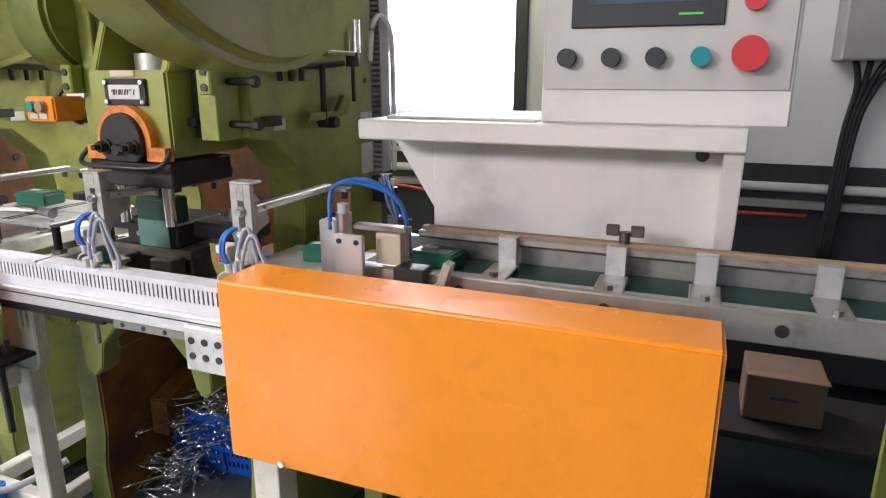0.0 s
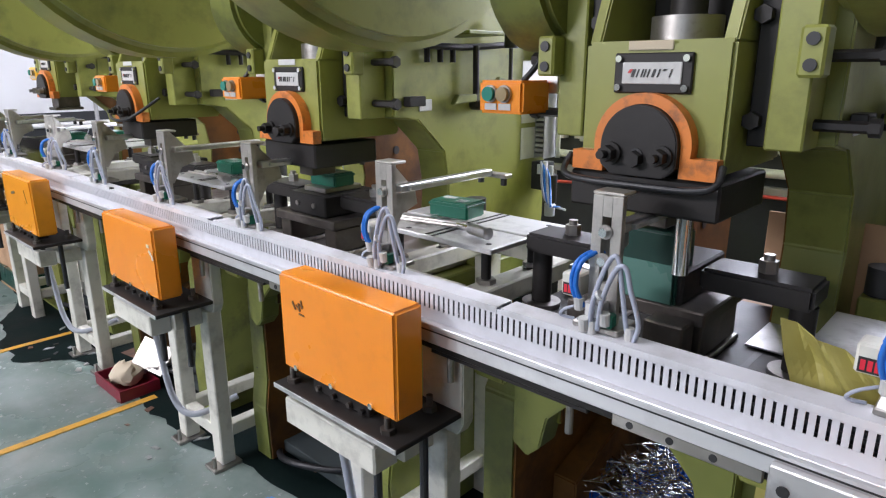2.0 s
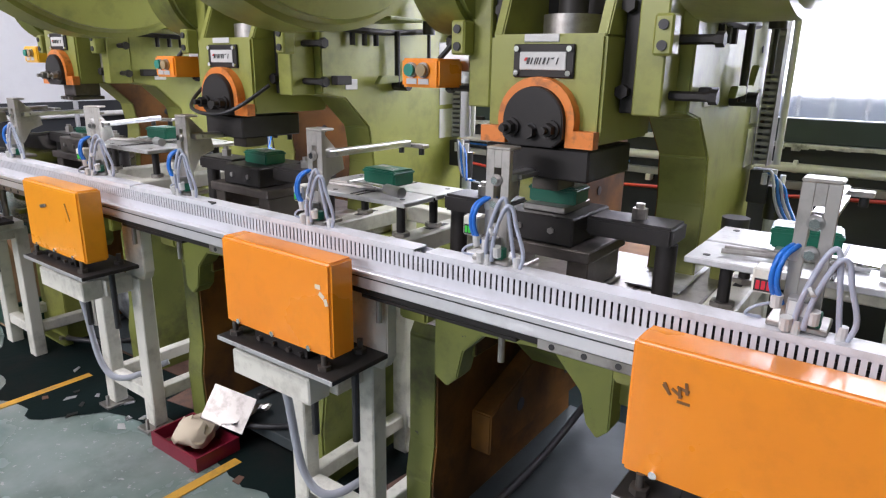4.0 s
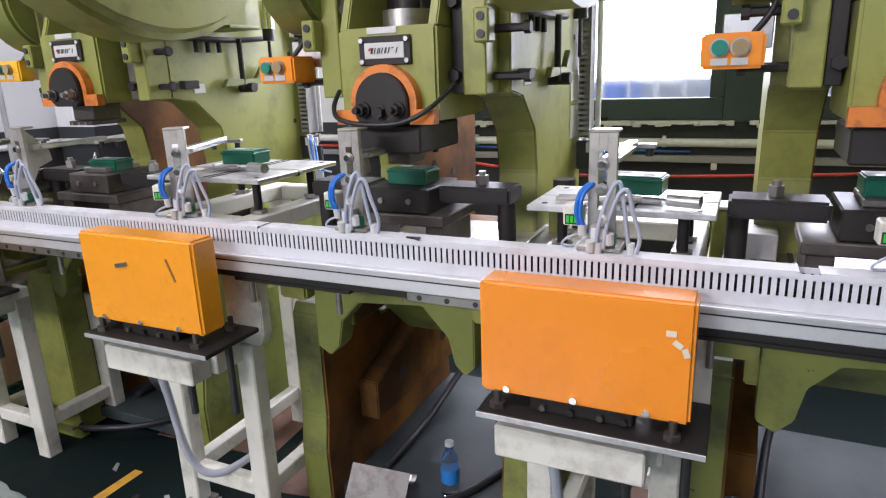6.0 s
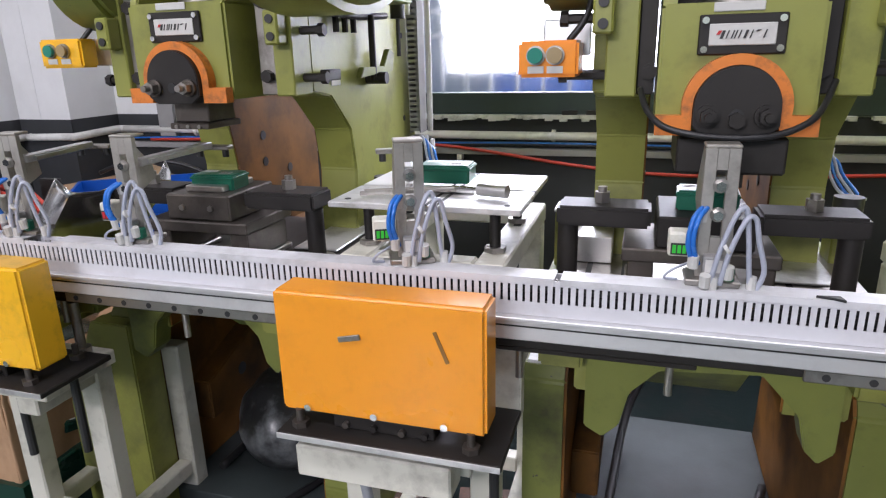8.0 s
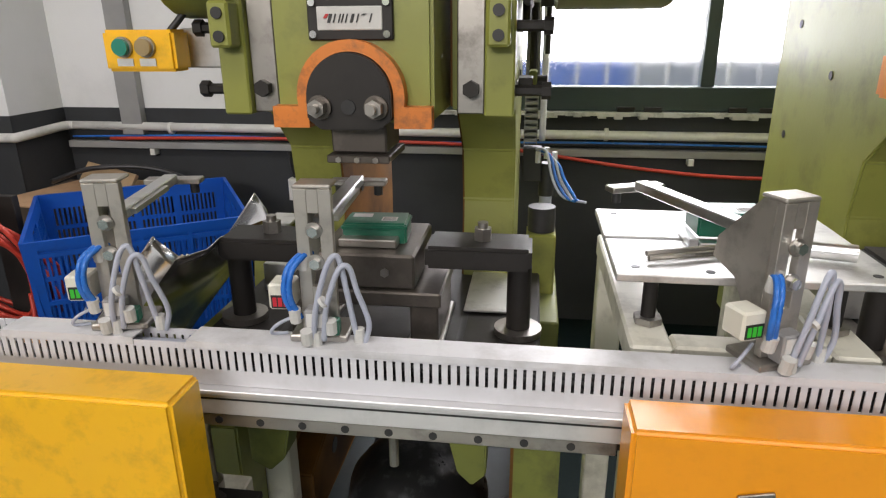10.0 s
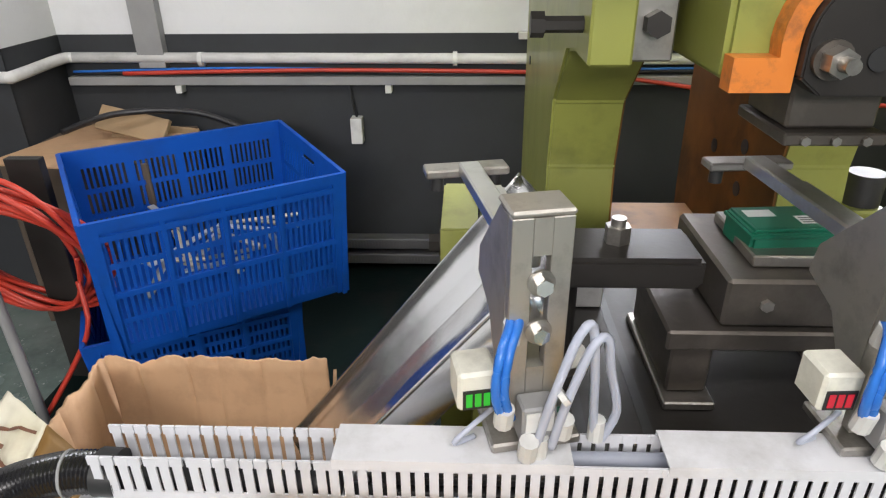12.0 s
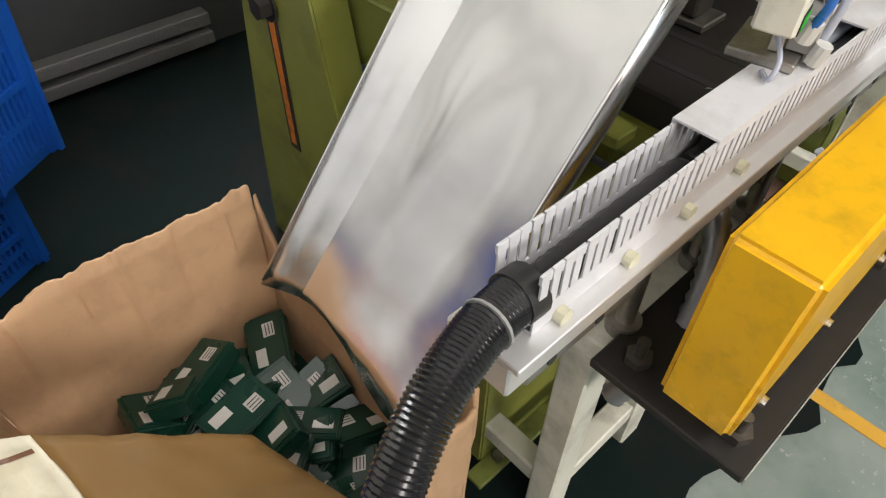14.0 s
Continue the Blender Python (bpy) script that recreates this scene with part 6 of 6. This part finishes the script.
part("sack_neck", tube(B(), [(0.0, 0.06, 0.285), (0.01, 0.07, 0.32), (0.03, 0.08, 0.34)], 0.02, 4, 9, 0.004), BLACK, sack)

random.seed(23)
for k in range(26):
    x, y = random.uniform(-0.35, 1.35), random.uniform(-0.12, 0.14)
    g = thing("floor_scrap", (x, y, 0.003), "small dark scrap of sheet lying on the oily floor", "scrap", "scraps on the floor", random.uniform(0, 180))
    w, d = random.uniform(0.008, 0.03), random.uniform(0.005, 0.014)
    part("flake", poly(B(), [(-w, -d), (w * 0.7, -d * 1.1), (w, d * 0.4), (-w * 0.4, d)], 2, 0.0, 0.0025), (RUST, PIPEG, DARK, PLATE)[k % 4], g)

# ---- feeder at the head of the line ----
FX0, FX1, FY = 3.4, 4.25, 0.36
fd = thing("feeder_cabinet", (0, 0, 0), "white feeder cabinet with a sloping control panel", "cabinet")
part("hood_shelf", bx(B(), (FX0, FY, 1.167), (FX1, FY + 0.42, 1.213), 0.004), WHITE, fd)
part("hood_lid", bx(B(), (FX0 + 0.05, FY + 0.05, 1.2135), (3.82, FY + 0.38, 1.221), 0.003), WHITE, fd)
part("corner_web", poly(B(), [(FX0 + 0.01, 1.1665), (FX0 + 0.13, 1.1665), (FX0 + 0.13, 0.98)], 1, FY + 0.165, FY + 0.18), WHITE, fd)
part("rear_panel", bx(B(), (FX0 + 0.13, FY + 0.16, 0.86), (FX1 + 0.0, FY + 0.2, 1.1665), 0.003), WHITE, fd)
part("side_panel", poly(B(), [(FY + 0.02, 1.1665), (FY + 0.1595, 1.1665), (FY + 0.1595, 0.95), (FY + 0.1, 0.95)], 0, FX1 - 0.04, FX1 - 0.002, 0.002), WHITE, fd)
# solid block; the shaded space below the conveyor is put into its colour
part("base_cabinet", bx(B(), (FX0 + 0.1, FY + 0.1, 0.03), (FX1 + 0.0, FY + 0.5, 0.62), 0.004), mat("shaded_hollow_black", (0.03, 0.03, 0.03), 0.6), fd)
cyl_part("latch_knob", (FX1 - 0.08, FY + 0.1, 1.15), (FX1 - 0.08, FY + 0.15, 1.15), 0.014, BLACK, fd)
pn = part("control_box", bx(B(), (3.83, FY + 0.055, 1.2135), (4.32, FY + 0.34, 1.66), 0.004), WHITE, fd)
pf = box_part("panel_plate", (3.835, FY + 0.05, 1.285), (4.312, FY + 0.0545, 1.65), GREYP, pn, "grey button panel", 0.001)
sc = box_part("display", (3.89, FY + 0.043, 1.408), (4.185, FY + 0.0495, 1.63), BLACK, pf, "dark touch display in a black bezel")
box_part("screen", (3.93, FY + 0.041, 1.452), (4.14, FY + 0.0428, 1.61), SCREEN, sc, r=0)
box_part("indicator", (4.1, FY + 0.041, 1.428), (4.145, FY + 0.0428, 1.432), LAMPG, sc, r=0)
for x, mt in ((3.885, BLACK), (3.976, BLACK), (4.063, BLACK), (4.148, TEALB)):
    cyl_part("button", (x, FY + 0.025, 1.349), (x, FY + 0.0495, 1.349), 0.019, mt, pf)
cyl_part("emergency_stop", (4.234, FY + 0.01, 1.354), (4.234, FY + 0.0495, 1.354), 0.032, RBTN, pf, "red mushroom stop button", seg=28)
cyl_part("lamp_button", (4.236, FY + 0.03, 1.452), (4.236, FY + 0.0495, 1.452), 0.02, RBTN, pf)
bt2 = thing("feed_conveyor", (0, 0, 0), "grey feed conveyor with a dark green belt", "conveyor")
part("front_beam", bx(B(), (3.42, 0.2, 0.845), (5.3, 0.222, 0.905), 0.003), GRIPM, bt2, "dull grey conveyor side beam")
part("beam_ledge", bx(B(), (3.42, 0.2225, 0.885), (5.3, 0.275, 0.893), 0.002), PLATE, bt2)
box_part("rear_beam", (3.42, 0.42, 0.845), (5.3, 0.445, 0.925), GRIPM, bt2, r=0.003)
box_part("belt", (3.44, 0.276, 0.85), (5.3, 0.419, 0.884), BELT, bt2)
box_part("upper_rail", (3.55, 0.372, 0.938), (5.3, 0.39, 0.953), GRIPM, bt2)
box_part("wooden_guide", (3.55, 0.395, 0.93), (5.3, 0.418, 0.96), WOOD, bt2, "worn brown guide strip")
for x in (3.78, 4.02, 4.2, 4.42, 4.7, 5.0):
    box_part("guide_post", (x - 0.022, 0.35, 0.8845), (x + 0.022, 0.371, 0.962), PLATE, bt2)
    box_part("guide_foot", (x - 0.03, 0.225, 0.8935), (x + 0.03, 0.349, 0.9), GRIPM, bt2)
    bolt(bt2, (x, 0.25, 0.9005), (x, 0.25, 0.91), 0.01, STEEL)
for x in (3.72, 4.02, 4.33, 4.66):
    cyl_part("beam_hole", (x, 0.197, 0.875), (x, 0.1995, 0.875), 0.012, BLACK, bt2, seg=14)
kn = part("clamp_knob", cy(B(), (4.03, 0.4, 0.9605), (4.03, 0.4, 0.985), 0.012, None, 14), CAST, bt2, smooth=True)
for s in (-1, 1):
    part("knob_wing", bx(B(), (4.03 + s * 0.012, 0.395, 0.975), (4.03 + s * 0.04, 0.405, 1.0), 0.002), CAST, kn)
for x in (3.5, 4.6):
    for y in (0.21, 0.43):
        box_part("leg", (x - 0.025, y - 0.012, 0), (x + 0.025, y + 0.012, 0.8445), GREENB, bt2)
box_part("end_plate", (3.14, 0.2, 0.845), (3.42, 0.46, 0.857), PLATE, bt2, "bright steel receiving plate")
battery((3.3, 0.36, 0.8575), 12)
battery((3.62, 0.33, 0.8845), -8)
pk = thing("pick_head", (3.45, 0.17, 0.858), "small bright pick-and-place head with blue tubes", "pick head")
mp = part("mount_plate", bx(B(), (-0.005, -0.012, 0.0), (0.065, 0.0, 0.125), 0.002), PLATE, pk, "bright drilled mounting plate")
for x in (0.008, 0.05):
    cyl_part("plate_hole", (x, -0.0145, 0.11), (x, -0.0125, 0.11), 0.006, BLACK, mp, seg=12)
cyl_part("cylinder", (0.0, 0.025, 0.03), (0.0, 0.025, 0.165), 0.018, ALU, pk)
cyl_part("cylinder_cap", (0.0, 0.025, 0.1652), (0.0, 0.025, 0.185), 0.013, PAPER, pk)
box_part("slide_block", (-0.05, 0.0005, 0.0), (-0.0065, 0.04, 0.15), PAPER, pk, r=0.004)
box_part("cream_block", (0.075, 0.03, 0.055), (0.135, 0.09, 0.125), CLOTH, pk)
box_part("cross_slide", (0.02, 0.03, 0.128), (0.15, 0.06, 0.14), STEEL, pk)
box_part("dark_stop", (0.13, 0.0, 0.0), (0.2, 0.05, 0.06), BLACK, pk)
part("bent_clip", poly(B(), [(0.2, 0.0), (0.25, 0.03), (0.265, 0.08), (0.25, 0.085), (0.235, 0.04), (0.2, 0.015)], 1, -0.01, 0.02), PLATE, pk)
for k in range(2):
    part("blue_tube", tube(B(), [(-0.02, 0.0, 0.15 - 0.02 * k), (-0.02, 0.02, 0.22), (0.05, 0.05, 0.235 - 0.01 * k), (0.12, 0.07, 0.18), (0.135, 0.08, 0.06)], 0.005, 7, 8), BLUET, pk)
    part("blue_loop", tube(B(), [(-0.05, -0.02, 0.02 + 0.01 * k), (-0.02, -0.035, 0.04), (0.03, -0.035, 0.035), (0.05, -0.02, 0.015)], 0.0045, 6, 8), BLUET, pk)
ol = thing("olive_guard", (3.18, 0.1, 0), "creased yellow-olive film guard beside the first press", "guard")
bm = B()
bmesh.ops.create_grid(bm, x_segments=22, y_segments=26, size=0.5)
for v in bm.verts:
    u, w = v.co.x + 0.5, v.co.y + 0.5
    wide = 0.5 + 0.5 * math.sin(math.pi * min(1, 0.2 + w * 0.75))
    fold = abs(((u * 2.2 + w * 0.7) % 1.0) - 0.5)
    v.co = Vector((-0.05 + 0.1 * (1 - w) * (w > 0.6) + u * 0.24 * wide, 0.015 + 0.06 * fold + 0.02 * noise.noise((u * 4, w * 5, 2.0)), 0.6 + 0.34 * w - 0.05 * u * w))
sh = part("sheet", bm, mat("yellow_olive_film", (0.4, 0.36, 0.1), 0.5, alt=(0.3, 0.27, 0.07), scale=9.0, bump=0.25, fine=24.0), ol, "creased yellow-olive film")
sh.modifiers.new("thickness", "SOLIDIFY").thickness = 0.0012
part("stay", bx(B(), (0.06, 0.025, 0), (0.09, 0.045, 0.7), 0.002), GREENB, ol)
eb = thing("electric_box", (4.78, WALL_Y - 0.13, 1.37), "grey electric cabinet on the wall with black cables below", "electric box")
part("box_body", bx(B(), (-0.17, -0.1, 0), (0.6, 0.12, 0.9), 0.006), PIPEG, eb)
for k in range(4):
    part("cable", tube(B(), [(-0.1 + 0.05 * k, 0.02, 0.0), (-0.08 + 0.02 * k, 0.03, -0.1), (-0.1 + 0.012 * k, 0.05, -0.3), (-0.12 + 0.012 * k, 0.05, -0.8)], 0.012, 5, 8), BLKT, eb)
lr = thing("low_rack", (4.47, 1.0, 0), "dark low steel rack behind the feeder", "rack")
box_part("rack_top", (-0.4, -0.1, 0.265), (0.5, 0.25, 0.29), DARK, lr)
for x in (-0.38, 0.48):
    for y in (-0.08, 0.23):
        box_part("rack_leg", (x - 0.015, y - 0.015, 0), (x + 0.015, y + 0.015, 0.2645), DARK, lr)
# kraft board with the shadow on the parts box put into its colour
KRAFT_SHADED = mat("shaded_kraft_board", (0.16, 0.1, 0.06), 0.85, alt=(0.1, 0.065, 0.04), bump=0.15)
bxs = thing("parts_box", (4.47, 1.06, 0.2905), "brown cardboard box of parts on a low rack", "box")
part("box_body", bx(B(), (-0.11, -0.06, 0), (0.11, 0.1, 0.16), 0.004), KRAFT_SHADED, bxs)
part("lid_flap", bx(B(), (-0.11, -0.1, 0.158), (0.11, -0.061, 0.163), 0.001), KRAFT_SHADED, bxs)
box_part("print_bar", (-0.04, -0.0625, 0.075), (0.04, -0.0605, 0.085), INK, bxs, r=0)
wb = thing("cardboard_sheet", (PRESS_X[3] + 0.2, 0.66, 0.783), "upright brown cardboard leaning behind the die", "cardboard")
part("sheet", bx(B(), (-0.14, 0.0, 0), (0.11, 0.006, 0.2), 0.001), KRAFT, wb)
